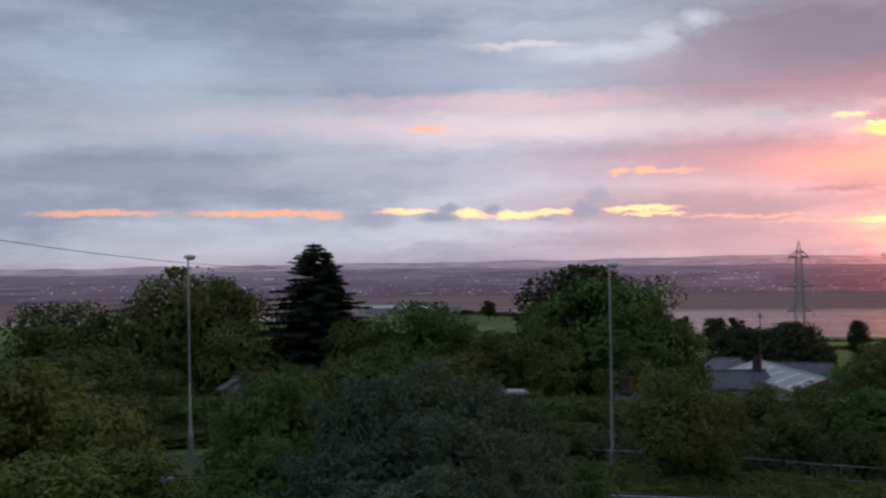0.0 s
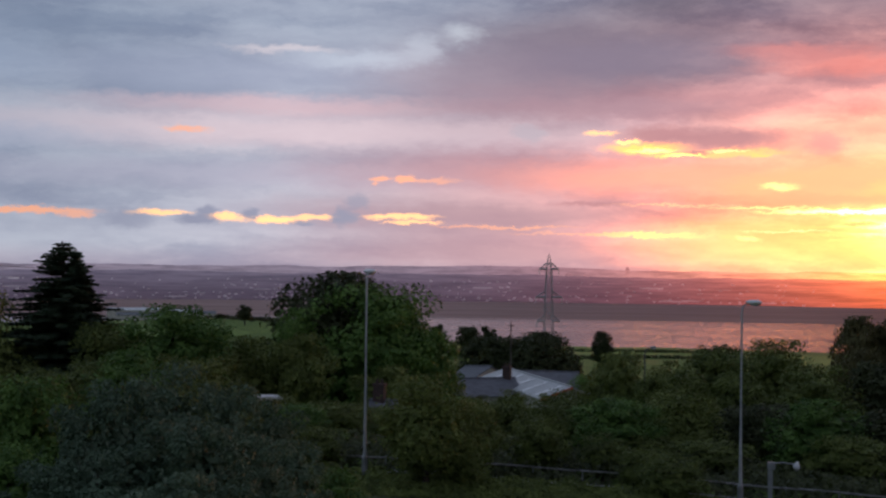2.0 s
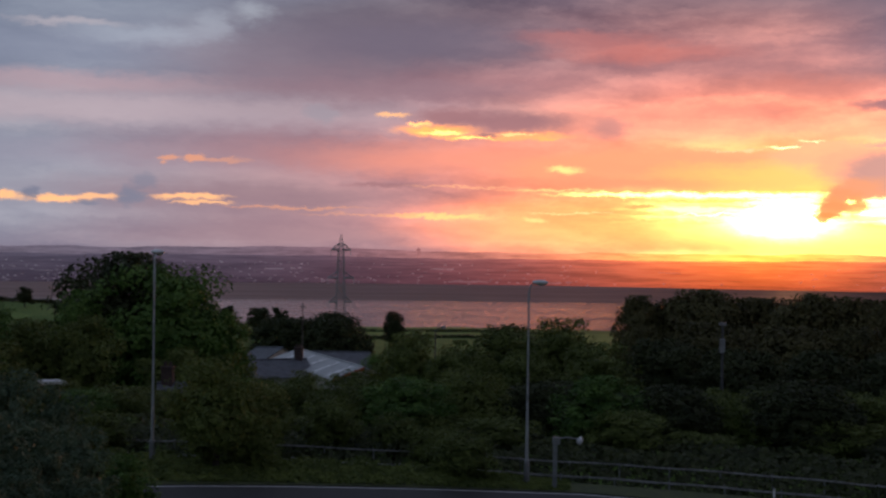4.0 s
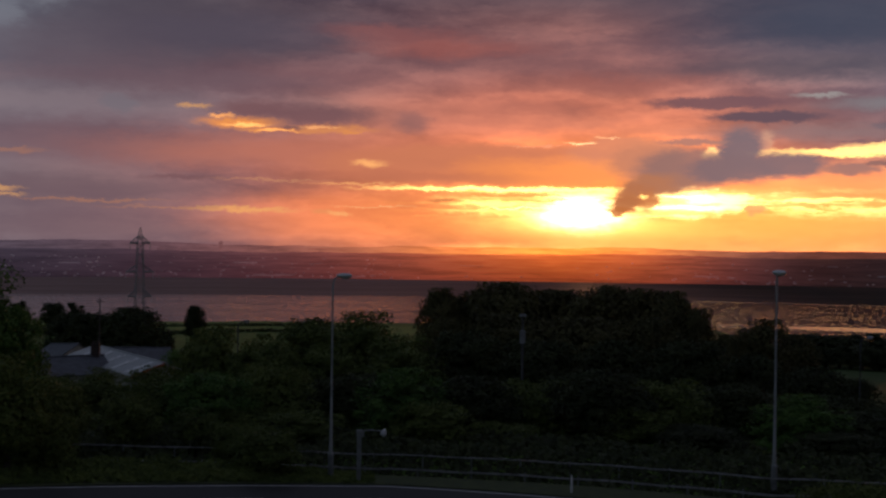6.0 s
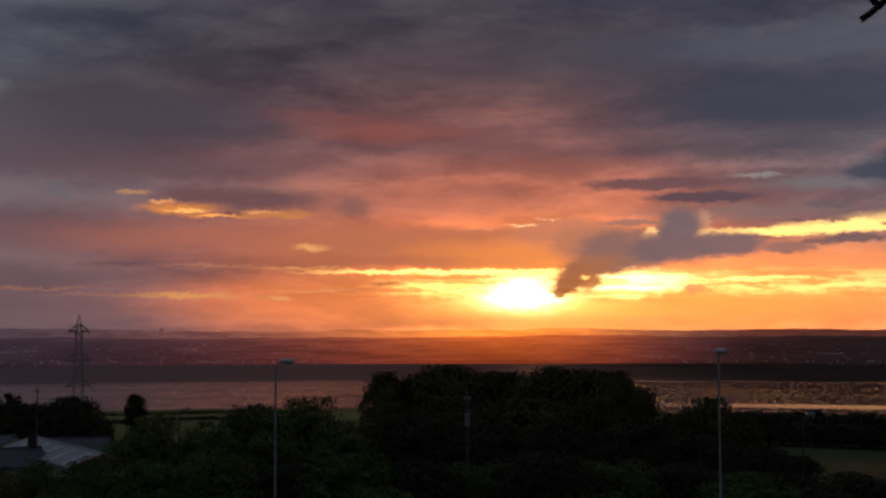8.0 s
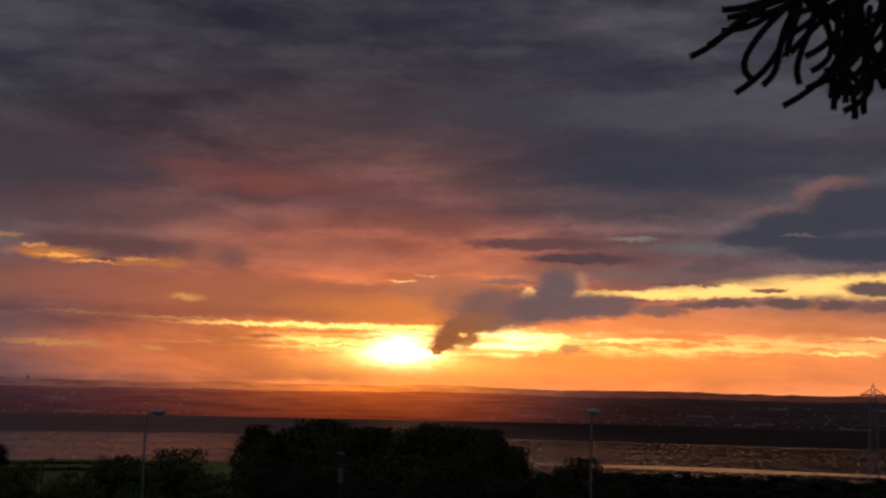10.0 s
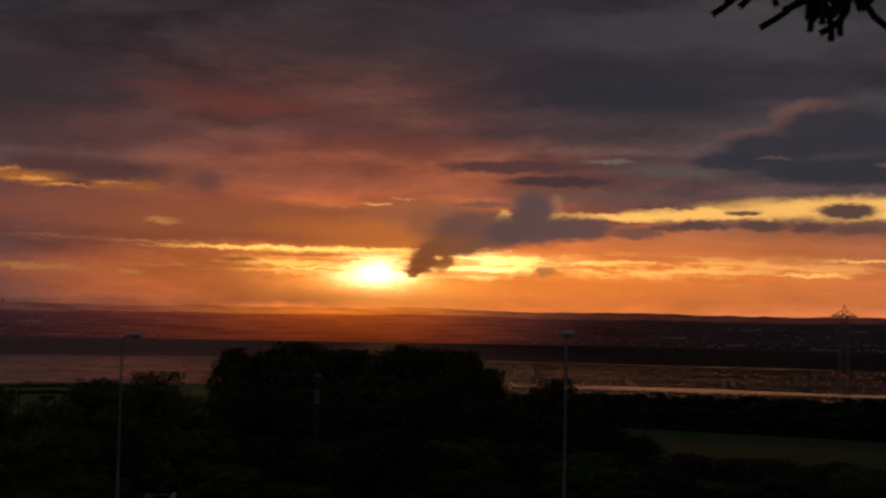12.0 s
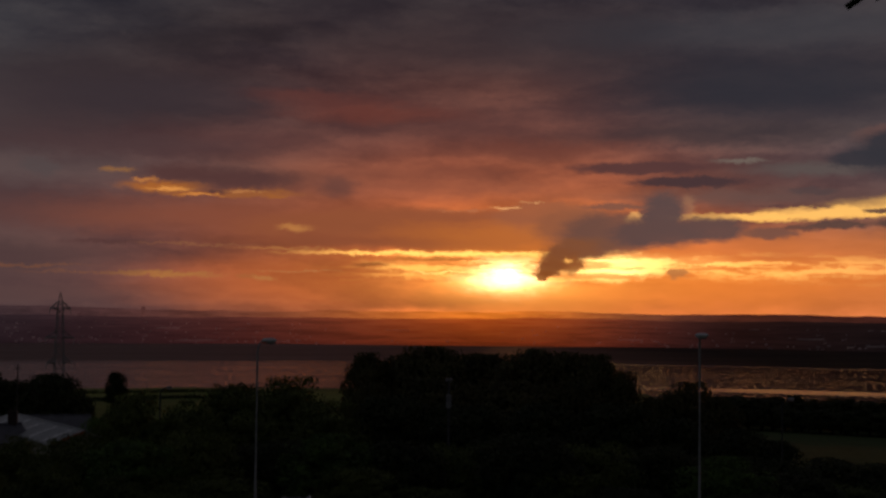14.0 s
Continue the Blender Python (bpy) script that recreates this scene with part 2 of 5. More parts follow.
lit(10.2, 1.95, 2.2, 0.55, (14.0, 9.0, 3.0), 0.95, 0.25)
lit(13.2, 2.05, 2.4, 0.36, (10.5, 6.4, 1.9), 0.9, 0.15)
lit(17.0, 1.9, 4.0, 0.5, (7.0, 3.5, 0.9), 0.8, 0.0)
lit(22.5, 1.8, 5.0, 0.55, (5.2, 2.5, 0.7), 0.7, 0.0)
lit(2.0, 1.85, 2.6, 0.45, (9.0, 4.8, 1.1), 0.8, 0.1)
cloud(2.8, 2.44, 5.0, 0.09, (10.0, 5.6, 1.4), 1.0, 0.7, crisp)
cloud(-4.4, 2.60, 1.8, 0.04, (2.8, 1.15, 0.4), 0.8, 0.8, crisp)
cloud(-8.0, 2.72, 2.2, 0.035, (1.7, 0.72, 0.36), 0.7, 0.9, crisp)
cloud(-11.8, 1.42, 2.6, 0.045, (1.25, 0.55, 0.32), 0.7, 0.9, crisp)
cloud(-9.0, 1.38, 1.6, 0.10, (2.5, 1.05, 0.36), 0.95, 0.8, crisp)
cloud(-5.2, 1.28, 0.42, 0.09, (2.8, 1.2, 0.4), 0.9, 0.8, crisp)
cloud(-3.6, 1.62, 1.6, 0.03, (3.0, 1.3, 0.5), 0.7, 0.6, crisp)
cloud(2.6, 2.18, 2.4, 0.06, (2.6, 0.95, 0.22), 0.85, 0.5, crisp)
cloud(-0.5, 1.92, 0.8, 0.08, (1.9, 0.66, 0.2), 0.9, 0.5, crisp)
cloud(3.9, 1.98, 1.3, 0.05, (3.4, 1.3, 0.25), 0.7, 0.5, crisp)
cloud(3.0, 1.62, 1.4, 0.035, (12.0, 7.5, 2.2), 0.8, 0.6, crisp)
cloud(21.0, 2.9, 9.0, 0.6, (2.6, 0.78, 0.24), 0.6, 0.8)
cloud(25.5, 0.7, 7.0, 0.8, (2.0, 0.60, 0.20), 0.6, 0.8)
cloud(24.6, 1.62, 1.6, 0.05, (5.6, 2.9, 0.8), 0.9, 0.6, crisp)
cloud(27.0, 2.25, 1.4, 0.05, (5.0, 2.6, 0.8), 0.9, 0.6, crisp)
cloud(16.6, 4.08, 3.4, 0.16, (5.2, 2.9, 0.8), 0.95, 0.5, crisp)
cloud(20.5, 4.28, 3.0, 0.24, (5.0, 2.8, 0.8), 0.95, 0.5, crisp)
cloud(26.5, 4.50, 5.5, 0.46, (4.6, 2.6, 0.76), 0.97, 0.5, crisp)
cloud(15.5, 4.95, 5.0, 0.35, (0.66, 0.42, 0.40), 0.6, 0.8)
cloud(16.0, 6.55, 1.0, 0.10, (0.80, 0.72, 0.66), 0.7, 0.6, crisp)
cloud(19.3, 6.15, 2.6, 0.26, (0.50, 0.45, 0.46), 0.7, 0.7, crisp)
cloud(-3.9, 3.55, 0.65, 0.13, (3.0, 1.3, 0.42), 0.95, 0.8, crisp)
# dark banks before and beside the sun
cloud(11.35, 4.10, 0.42, 0.26, (7.0, 3.6, 1.1), 0.95, 0.4, crisp)
cloud(13.7, 4.55, 0.35, 0.5, (1.6, 0.8, 0.5), 0.6, 0.5, crisp)
ASH, ROSE_ASH = (0.56, 0.335, 0.335), (0.95, 0.42, 0.28)
for c in [(8.6, 3.7, 1.7, 0.85, (1.5, 0.56, 0.31), 0.85), (10.4, 3.45, 2.2, 0.92, (0.74, 0.38, 0.32), 0.92), (9.4, 2.75, 1.3, 0.45, ROSE_ASH, 0.92), (12.6, 4.25, 0.95, 0.95, (0.50, 0.33, 0.35), 0.97), (12.3, 3.40, 2.0, 0.62, ASH, 0.95),
          (14.6, 3.58, 1.7, 0.56, ASH, 0.96), (17.3, 3.38, 1.1, 0.24, (0.85, 0.40, 0.32), 0.92), (8.6, 2.62, 1.2, 0.5, (1.15, 0.44, 0.22), 0.95), (8.1, 2.25, 0.9, 0.5, (1.2, 0.42, 0.18), 0.95), (7.65, 1.85, 0.7, 0.46, (1.25, 0.42, 0.15), 0.98), (7.3, 1.48, 0.55, 0.20, (1.35, 0.42, 0.12), 0.95), (8.6, 1.95, 0.5, 0.42, (1.5, 0.5, 0.16), 0.9),
          (10.6, 4.62, 1.5, 0.13, (0.95, 0.46, 0.36), 0.85), (11.6, 6.30, 3.0, 0.28, (0.42, 0.20, 0.22), 0.9), (13.7, 5.66, 2.5, 0.25, (0.29, 0.175, 0.21), 0.95), (13.2, 1.62, 0.5, 0.22, (2.4, 0.9, 0.3), 0.9),
          (24.8, 8.35, 1.7, 0.80, (0.85, 0.42, 0.38), 0.8), (22.6, 7.42, 1.7, 0.56, (0.85, 0.42, 0.38), 0.7), (25.8, 7.85, 2.5, 1.12, SLATE, 0.98), (22.9, 7.05, 2.1, 0.80, SLATE, 0.97), (21.2, 6.55, 1.5, 0.42, SLATE, 0.9), (27.0, 6.1, 5.2, 0.62, SLATE, 0.98), (32.0, 7.4, 5.5, 1.7, SLATE, 0.95),
          (26.2, 4.42, 1.3, 0.32, (0.36, 0.23, 0.24), 0.97), (29.5, 3.72, 3.4, 0.36, (0.80, 0.38, 0.31), 0.9), (20.0, 3.72, 1.5, 0.20, (0.48, 0.28, 0.26), 0.95), (22.6, 3.74, 1.0, 0.22, (0.48, 0.28, 0.26), 0.95), (24.6, 3.66, 0.8, 0.22, (0.50, 0.28, 0.26), 0.95), (18.4, 3.62, 0.6, 0.12, (0.6, 0.3, 0.26), 0.9), (26.6, 3.6, 1.2, 0.2, (0.62, 0.32, 0.28), 0.9),
          (21.9, 4.36, 0.75, 0.10, (0.5, 0.28, 0.25), 0.95), (18.2, 4.55, 1.8, 0.05, MAUVE, 0.8), (19.0, 5.2, 1.0, 0.18, (0.36, 0.27, 0.31), 0.6)]:
    cloud(*c, 0.32, crisp)
cloud(23.2, 6.72, 0.8, 0.06, (0.50, 0.38, 0.38), 0.8, 0.5, crisp)
cloud(28.4, 6.35, 0.8, 0.10, (0.75, 0.45, 0.40), 0.8, 0.5, crisp)
cloud(8.45, 2.2, 0.2, 0.09, (6.0, 3.0, 0.8), 0.8, 0.6, crisp)
# brighter towards the north-west, duller in the south-west
sky = W.mix(1.0, sky, W.mix(W.span(sky_az, 0.0, 16.0), rgb(1, 1, 1), rgb(1.32, 1.36, 1.34)), "MULTIPLY")
sky = W.mix(1.0, sky, W.mix(W.span(sky_az, -24.0, -38.0), rgb(1, 1, 1), rgb(0.76, 0.81, 0.84)), "MULTIPLY")
# the unseen sky from north to east, darkened to dim the right-hand trees
dulled_side = W.math("MULTIPLY", W.span(sky_az, 34.0, 90.0), 0.85)
sky = W.mix(dulled_side, sky, rgb(0.15, 0.16, 0.22))
# the air below the horizon
sky = W.mix(W.span(sky_el, -0.4, -3.0), sky, rgb(0.10, 0.09, 0.09))
back = W.add("ShaderNodeBackground")
W.put(sky, back.inputs["Color"])
back.inputs["Strength"].default_value = 1.0
W.put(back.outputs[0], W.add("ShaderNodeOutputWorld").inputs[0])
world.cycles.sampling_method, world.cycles.sample_map_resolution = "MANUAL", 1024

sun = new("sun", bpy.data.lights.new("sun", "SUN"))
sun.data.energy, sun.data.angle, sun.data.color = 0.35, radians(1.5), (1.0, 0.42, 0.16)
sun.matrix_world = look(EYE + way(SUN_AZ, SUN_EL) * 500, EYE)

# ---- materials ----


def material(name):
    m = bpy.data.materials.new(name)
    m.use_nodes = True
    n = Nodes(m.node_tree)
    b = m.node_tree.nodes["Principled BSDF"]
    return m, n, b


def plain(name, dark, light, rough=0.7, metal=0.0, scale=4.0, bump=0.15, spec=0.4):
    """A surface with stains and grain at two sizes."""
    m, n, b = material(name)
    at = n.add("ShaderNodeTexCoord").outputs["Object"]
    big, fine = n.noise(at, scale, 5.0), n.noise(at, scale * 9, 3.0)
    f = n.math("ADD", n.math("MULTIPLY", big, 0.7), n.math("MULTIPLY", fine, 0.3))
    n.put(n.mix(n.span(f, 0.35, 0.65), rgb(*dark), rgb(*light)), b.inputs["Base Color"])
    n.put(n.span(big, 0.3, 0.7, rough - 0.1, rough + 0.1), b.inputs["Roughness"])
    b.inputs["Metallic"].default_value, b.inputs["Specular IOR Level"].default_value = metal, spec
    k = n.add("ShaderNodeBump")
    k.inputs["Strength"].default_value, k.inputs["Distance"].default_value = bump, 0.02
    n.put(fine, k.inputs["Height"])
    n.put(k.outputs[0], b.inputs["Normal"])
    return m


def leafy(name, dark, light, through_light=0.14):
    m, n, b = material(name)
    leaf = n.add("ShaderNodeNewGeometry").outputs["Random Per Island"]
    tree = n.add("ShaderNodeObjectInfo").outputs["Random"]
    at = n.add("ShaderNodeTexCoord").outputs["Object"]
    f = n.math("ADD", n.math("MULTIPLY", leaf, 0.36), n.math("ADD", n.math("MULTIPLY", tree, 0.26), n.math("MULTIPLY", n.span(n.noise(at, 0.75, 3.0), 0.36, 0.64), 0.5)))
    col = n.mix(f, rgb(*dark), rgb(*light))
    n.put(col, b.inputs["Base Color"])
    b.inputs["Roughness"].default_value, b.inputs["Specular IOR Level"].default_value = 0.65, 0.25
    t = n.add("ShaderNodeBsdfTranslucent")
    n.put(col, t.inputs["Color"])
    s = n.add("ShaderNodeMixShader")
    s.inputs[0].default_value = through_light
    n.put(b.outputs[0], s.inputs[1])
    n.put(t.outputs[0], s.inputs[2])
    n.put(s.outputs[0], m.node_tree.nodes["Material Output"].inputs[0])
    return m


BARK = plain("bark", (0.05, 0.04, 0.03), (0.13, 0.11, 0.09), 0.9, 0, 3.0, 0.6)
LEAF_OAK = leafy("oak_leaf", (0.038, 0.062, 0.014), (0.185, 0.225, 0.054))
LEAF_LIME = leafy("lime_leaf", (0.034, 0.084, 0.016), (0.155, 0.265, 0.055))
LEAF_WILLOW = leafy("willow_leaf", (0.03, 0.062, 0.034), (0.15, 0.215, 0.13))
# for dark-leaved plants, and for trees darkened as if backlit
LEAF_DARK = leafy("holm_leaf", (0.016, 0.026, 0.01), (0.075, 0.088, 0.03))
LEAF_YELLOW = leafy("sycamore_leaf", (0.055, 0.085, 0.014), (0.235, 0.28, 0.05))
# leaf colour lightened and warmed in place of the sun's glare
LEAF_GLARE = leafy("stand_leaf", (0.035, 0.036, 0.013), (0.155, 0.140, 0.050))
NEEDLE = leafy("needle", (0.016, 0.030, 0.016), (0.05, 0.078, 0.036), 0.1)
FENCE_RAIL = plain("bright_rail_steel", (0.26, 0.26, 0.265), (0.42, 0.42, 0.425), 0.4, 0.15, 2.0, 0.1)
RAIL_STEEL = plain("pale_rail_steel", (0.24, 0.25, 0.26), (0.40, 0.41, 0.42), 0.45, 0.2, 2.0, 0.1)
GALVANISED = plain("galvanised_steel", (0.22, 0.23, 0.24), (0.36, 0.37, 0.38), 0.5, 0.6, 2.0, 0.1)
DULL_STEEL = plain("dull_steel", (0.07, 0.072, 0.075), (0.13, 0.132, 0.135), 0.7, 0.1, 1.0, 0.1)
COLUMN = plain("lamp_column_steel", (0.34, 0.35, 0.36), (0.50, 0.51, 0.52), 0.55, 0.2, 1.0, 0.1)
# steel made paler in place of the haze before the pylons
PYLON_STEEL = plain("weathered_lattice_steel", (0.30, 0.30, 0.31), (0.42, 0.42, 0.43), 0.6, 0.2, 1.0, 0.1)
LAMP_WHITE = plain("lamp_housing", (0.74, 0.75, 0.75), (0.84, 0.85, 0.85), 0.35, 0.0, 3.0, 0.05)
LAMP_GLASS = plain("lamp_bowl", (0.5, 0.52, 0.55), (0.65, 0.66, 0.68), 0.15, 0.0, 3.0, 0.02, 0.6)
ASPHALT = plain("asphalt", (0.035, 0.036, 0.038), (0.065, 0.065, 0.066), 0.75, 0, 0.6, 0.4)
LINE_PAINT = plain("road_paint", (0.55, 0.55, 0.53), (0.75, 0.75, 0.72), 0.6, 0, 3.0, 0.2)
SLATE_ROOF = plain("slate", (0.09, 0.095, 0.11), (0.17, 0.18, 0.20), 0.55, 0, 1.5, 0.3)
SHEET_ROOF = plain("pale_roof_sheet", (0.36, 0.38, 0.38), (0.52, 0.54, 0.54), 0.45, 0.1, 0.7, 0.1)
ROOFLIGHT = plain("rooflight_sheet", (0.62, 0.64, 0.64), (0.78, 0.80, 0.80), 0.3, 0, 1.0, 0.05)
RENDER_WALL = plain("rendered_wall", (0.50, 0.48, 0.44), (0.66, 0.63, 0.58), 0.85, 0, 0.8, 0.3)
BRICK_RED = plain("dark_brick", (0.055, 0.040, 0.036), (0.11, 0.07, 0.06), 0.85, 0, 6.0, 0.5)
# red base colour stands in for sunset light on the roof's edge
VERGE_GLINT = plain("red_barge_board", (0.50, 0.10, 0.05), (0.70, 0.18, 0.08), 0.4, 0, 2.0, 0.1)
WINDOW = plain("window_glass", (0.03, 0.035, 0.04), (0.05, 0.055, 0.06), 0.08, 0, 1.0, 0.0, 0.8)
WHITE_PAINT = plain("white_paint", (0.68, 0.68, 0.67), (0.8, 0.8, 0.79), 0.35, 0, 1.0, 0.05)
BLACK_RUBBER = plain("black_rubber", (0.015, 0.015, 0.016), (0.03, 0.03, 0.03), 0.8, 0, 5.0, 0.2)
CABLE = plain("black_cable", (0.02, 0.02, 0.022), (0.04, 0.04, 0.04), 0.6, 0, 5.0, 0.1)


def ground_material():
    m, n, b = material("hillside_grass_and_fields")
    at = n.add("ShaderNodeTexCoord").outputs["Object"]
    # hedged fields of differing green, rough grass close by
    v = n.add("ShaderNodeTexVoronoi", feature="F1")
    n.put(n.vec("MULTIPLY", at, (0.0075, 0.0075, 0.0)), v.inputs["Vector"])
    v.inputs["Scale"].default_value = 1.0
    tone = n.add("ShaderNodeSeparateColor")
    n.put(v.outputs["Color"], tone.inputs[0])
    far = n.mix(tone.outputs[0], rgb(0.09, 0.17, 0.035), rgb(0.22, 0.35, 0.085))
    side = n.add("ShaderNodeSeparateXYZ")
    n.put(at, side.inputs[0])
    # a darker, duller green towards the north
    far = n.mix(n.span(side.outputs[0], 20.0, 50.0, 0.0, 0.85), far, rgb(0.05, 0.075, 0.03))
    fine = n.noise(at, 1.3, 6.0, 0.65)
    patch = n.noise(at, 0.11, 4.0)
    col = n.mix(n.span(patch, 0.35, 0.65, 0.0, 0.4), far, rgb(0.11, 0.16, 0.045))
    col = n.mix(1.0, col, n.mix(n.span(fine, 0.3, 0.7), rgb(0.6, 0.6, 0.55), rgb(1.25, 1.25, 1.2)), "MULTIPLY")
    n.put(col, b.inputs["Base Color"])
    b.inputs["Roughness"].default_value, b.inputs["Specular IOR Level"].default_value = 0.9, 0.15
    k = n.add("ShaderNodeBump")
    k.inputs["Strength"].default_value, k.inputs["Distance"].default_value = 0.6, 0.15
    n.put(fine, k.inputs["Height"])
    n.put(k.outputs[0], b.inputs["Normal"])
    return m


def estuary_material():
    """Wet sand and mud, reddened in place of haze, with channels and films of standing water."""
    m, n, b = material("wet_tidal_flats")
    at = n.add("ShaderNodeTexCoord").outputs["Object"]
    dist = n.vec("LENGTH", at)
    s = n.add("ShaderNodeSeparateXYZ")
    n.put(at, s.inputs[0])
    polar = n.joined(n.math("MULTIPLY", n.math("ARCTAN2", s.outputs[0], s.outputs[1]), 1500.0), dist)
    bands = n.noise(n.vec("MULTIPLY", polar, (0.0045, 0.022, 0.0)), 1.0, 6.0, 0.62, 0.6)
    pools = n.noise(n.vec("MULTIPLY", polar, (0.20, 0.085, 0.0)), 1.0, 2.0, 0.6, 0.0)
    veins = n.noise(n.vec("MULTIPLY", polar, (0.010, 0.03, 0.0)), 1.0, 5.0, 0.6, 0.5)
    mixed = n.math("ADD", n.math("MULTIPLY", bands, 0.24), n.math("MULTIPLY", pools, 0.76))
    # nearer flats lie wet, the farther bank is drier; the south is a wide wet sheet, the north broken into pools
    wetter = n.span(n.math("ADD", dist, n.math("MULTIPLY", bands, 260.0)), 1985.0, 1800.0)
    south = n.span(s.outputs[0], 150.0, -170.0)
    north = n.span(s.outputs[0], 230.0, 620.0)
    need = n.math("SUBTRACT", 0.69, n.math("MULTIPLY", wetter, n.span(north, 0.0, 1.0, 0.136, 0.108)))
    water = n.span(mixed, n.math("SUBTRACT", need, 0.012), n.math("ADD", need, 0.012))
    vein = n.math("MULTIPLY", n.span(n.math("ABSOLUTE", n.math("SUBTRACT", veins, 0.5)), 0.022, 0.008), n.span(dist, 1750.0, 1450.0))
    water = n.math("MAXIMUM", water, n.math("MULTIPLY", vein, n.span(s.outputs[0], -200.0, 200.0, 0.7, 0.5)))
    channel = n.span(n.math("ABSOLUTE", n.math("ADD", n.math("SUBTRACT", dist, 1265.0), n.math("MULTIPLY", bands, 60.0))), 30.0, 18.0)
    water = n.math("MAXIMUM", water, n.math("MULTIPLY", channel, n.math("MULTIPLY", n.span(veins, 0.30, 0.38), n.span(s.outputs[0], 130.0, 330.0))))
    # long bright creeks at the edge of the dry bank
    creek = n.math("MULTIPLY", n.span(n.math("ABSOLUTE", n.math("ADD", n.math("SUBTRACT", dist, 1905.0), n.math("MULTIPLY", bands, 300.0))), 26.0, 10.0), n.span(pools, 0.44, 0.5))
    water = n.math("MAXIMUM", water, n.math("MULTIPLY", creek, 0.8))
    # the red in these base colours stands in for sunset haze, least northwards
    sand = n.mix(north, n.mix(n.span(bands, 0.35, 0.65), rgb(0.20, 0.10, 0.08), rgb(0.30, 0.16, 0.125)), n.mix(n.span(bands, 0.35, 0.65), rgb(0.045, 0.035, 0.03), rgb(0.085, 0.062, 0.05)))
    sand = n.mix(south, sand, n.mix(n.span(bands, 0.35, 0.65), rgb(0.22, 0.12, 0.10), rgb(0.34, 0.20, 0.17)))
    mud = n.mix(wetter, sand, n.mix(south, rgb(0.13, 0.065, 0.05), rgb(0.20, 0.11, 0.10)))
    n.put(n.mix(water, mud, rgb(0.06, 0.055, 0.055)), b.inputs["Base Color"])
    damp = n.mix(south, rgb(0.52, 0.52, 0.52), rgb(0.30, 0.30, 0.30))
    n.put(n.mix(water, n.mix(wetter, n.mix(south, rgb(0.55, 0.55, 0.55), rgb(0.45, 0.45, 0.45)), damp), rgb(0.16, 0.16, 0.16)), b.inputs["Roughness"])
    n.put(n.math("ADD", n.math("MULTIPLY", water, 0.25), n.math("ADD", n.span(south, 0.0, 1.0, 0.06, 0.32), n.math("MULTIPLY", n.math("MULTIPLY", wetter, south), 0.2))), b.inputs["Specular IOR Level"])
    dull = n.add("ShaderNodeBsdfDiffuse")
    n.put(mud, dull.inputs["Color"])
    film = n.add("ShaderNodeMixShader")
    # gloss is raised on the dry bank to make up for haze
    sheen = n.math("ADD", n.math("MULTIPLY", n.math("MULTIPLY", south, wetter), 0.36), n.span(north, 0.0, 1.0, 0.48, 0.20))
    sheen = n.math("SUBTRACT", sheen, n.math("MULTIPLY", n.math("MULTIPLY", wetter, n.math("SUBTRACT", 1.0, south)), 0.11))
    n.put(n.math("MAXIMUM", n.math("MULTIPLY", water, 0.8), sheen), film.inputs[0])
    n.put(dull.outputs[0], film.inputs[1])
    n.put(b.outputs[0], film.inputs[2])
    n.put(film.outputs[0], m.node_tree.nodes["Material Output"].inputs[0])
    return m


def far_glow_material(name, land, haze_cool, haze_warm, depth, dim=(0.26, 0.18, 0.17)):
    """Distant land with the evening haze put in as emission, brighter towards the sun."""
    m, n, b = material(name)
    at = n.add("ShaderNodeTexCoord").outputs["Object"]
    s = n.add("ShaderNodeSeparateXYZ")
    n.put(at, s.inputs[0])
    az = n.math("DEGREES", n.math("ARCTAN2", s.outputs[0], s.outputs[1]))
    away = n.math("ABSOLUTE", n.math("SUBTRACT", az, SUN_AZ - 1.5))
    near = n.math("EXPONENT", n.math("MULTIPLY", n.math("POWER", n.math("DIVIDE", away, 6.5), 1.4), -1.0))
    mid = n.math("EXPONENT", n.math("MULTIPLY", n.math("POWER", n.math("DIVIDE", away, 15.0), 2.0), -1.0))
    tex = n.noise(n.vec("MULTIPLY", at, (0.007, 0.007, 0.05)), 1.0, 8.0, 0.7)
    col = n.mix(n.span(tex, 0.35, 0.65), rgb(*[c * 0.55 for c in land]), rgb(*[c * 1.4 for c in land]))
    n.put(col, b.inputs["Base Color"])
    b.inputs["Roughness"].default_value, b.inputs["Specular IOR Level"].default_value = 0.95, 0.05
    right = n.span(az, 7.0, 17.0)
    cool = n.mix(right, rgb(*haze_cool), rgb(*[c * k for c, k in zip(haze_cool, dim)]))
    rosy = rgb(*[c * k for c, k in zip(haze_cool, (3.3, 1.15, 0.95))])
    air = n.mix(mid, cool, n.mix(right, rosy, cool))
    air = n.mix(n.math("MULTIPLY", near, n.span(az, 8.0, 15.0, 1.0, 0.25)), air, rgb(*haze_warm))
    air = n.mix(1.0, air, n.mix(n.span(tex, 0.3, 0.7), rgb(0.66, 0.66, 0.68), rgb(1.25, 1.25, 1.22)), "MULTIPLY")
    # the emitted haze is stronger on what is farther off, above all towards the sun
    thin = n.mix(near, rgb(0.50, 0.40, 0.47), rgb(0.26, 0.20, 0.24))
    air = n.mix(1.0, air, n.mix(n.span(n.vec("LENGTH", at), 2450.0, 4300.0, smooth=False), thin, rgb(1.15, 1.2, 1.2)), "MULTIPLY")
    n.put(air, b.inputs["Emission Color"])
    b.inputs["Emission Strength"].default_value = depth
    return m


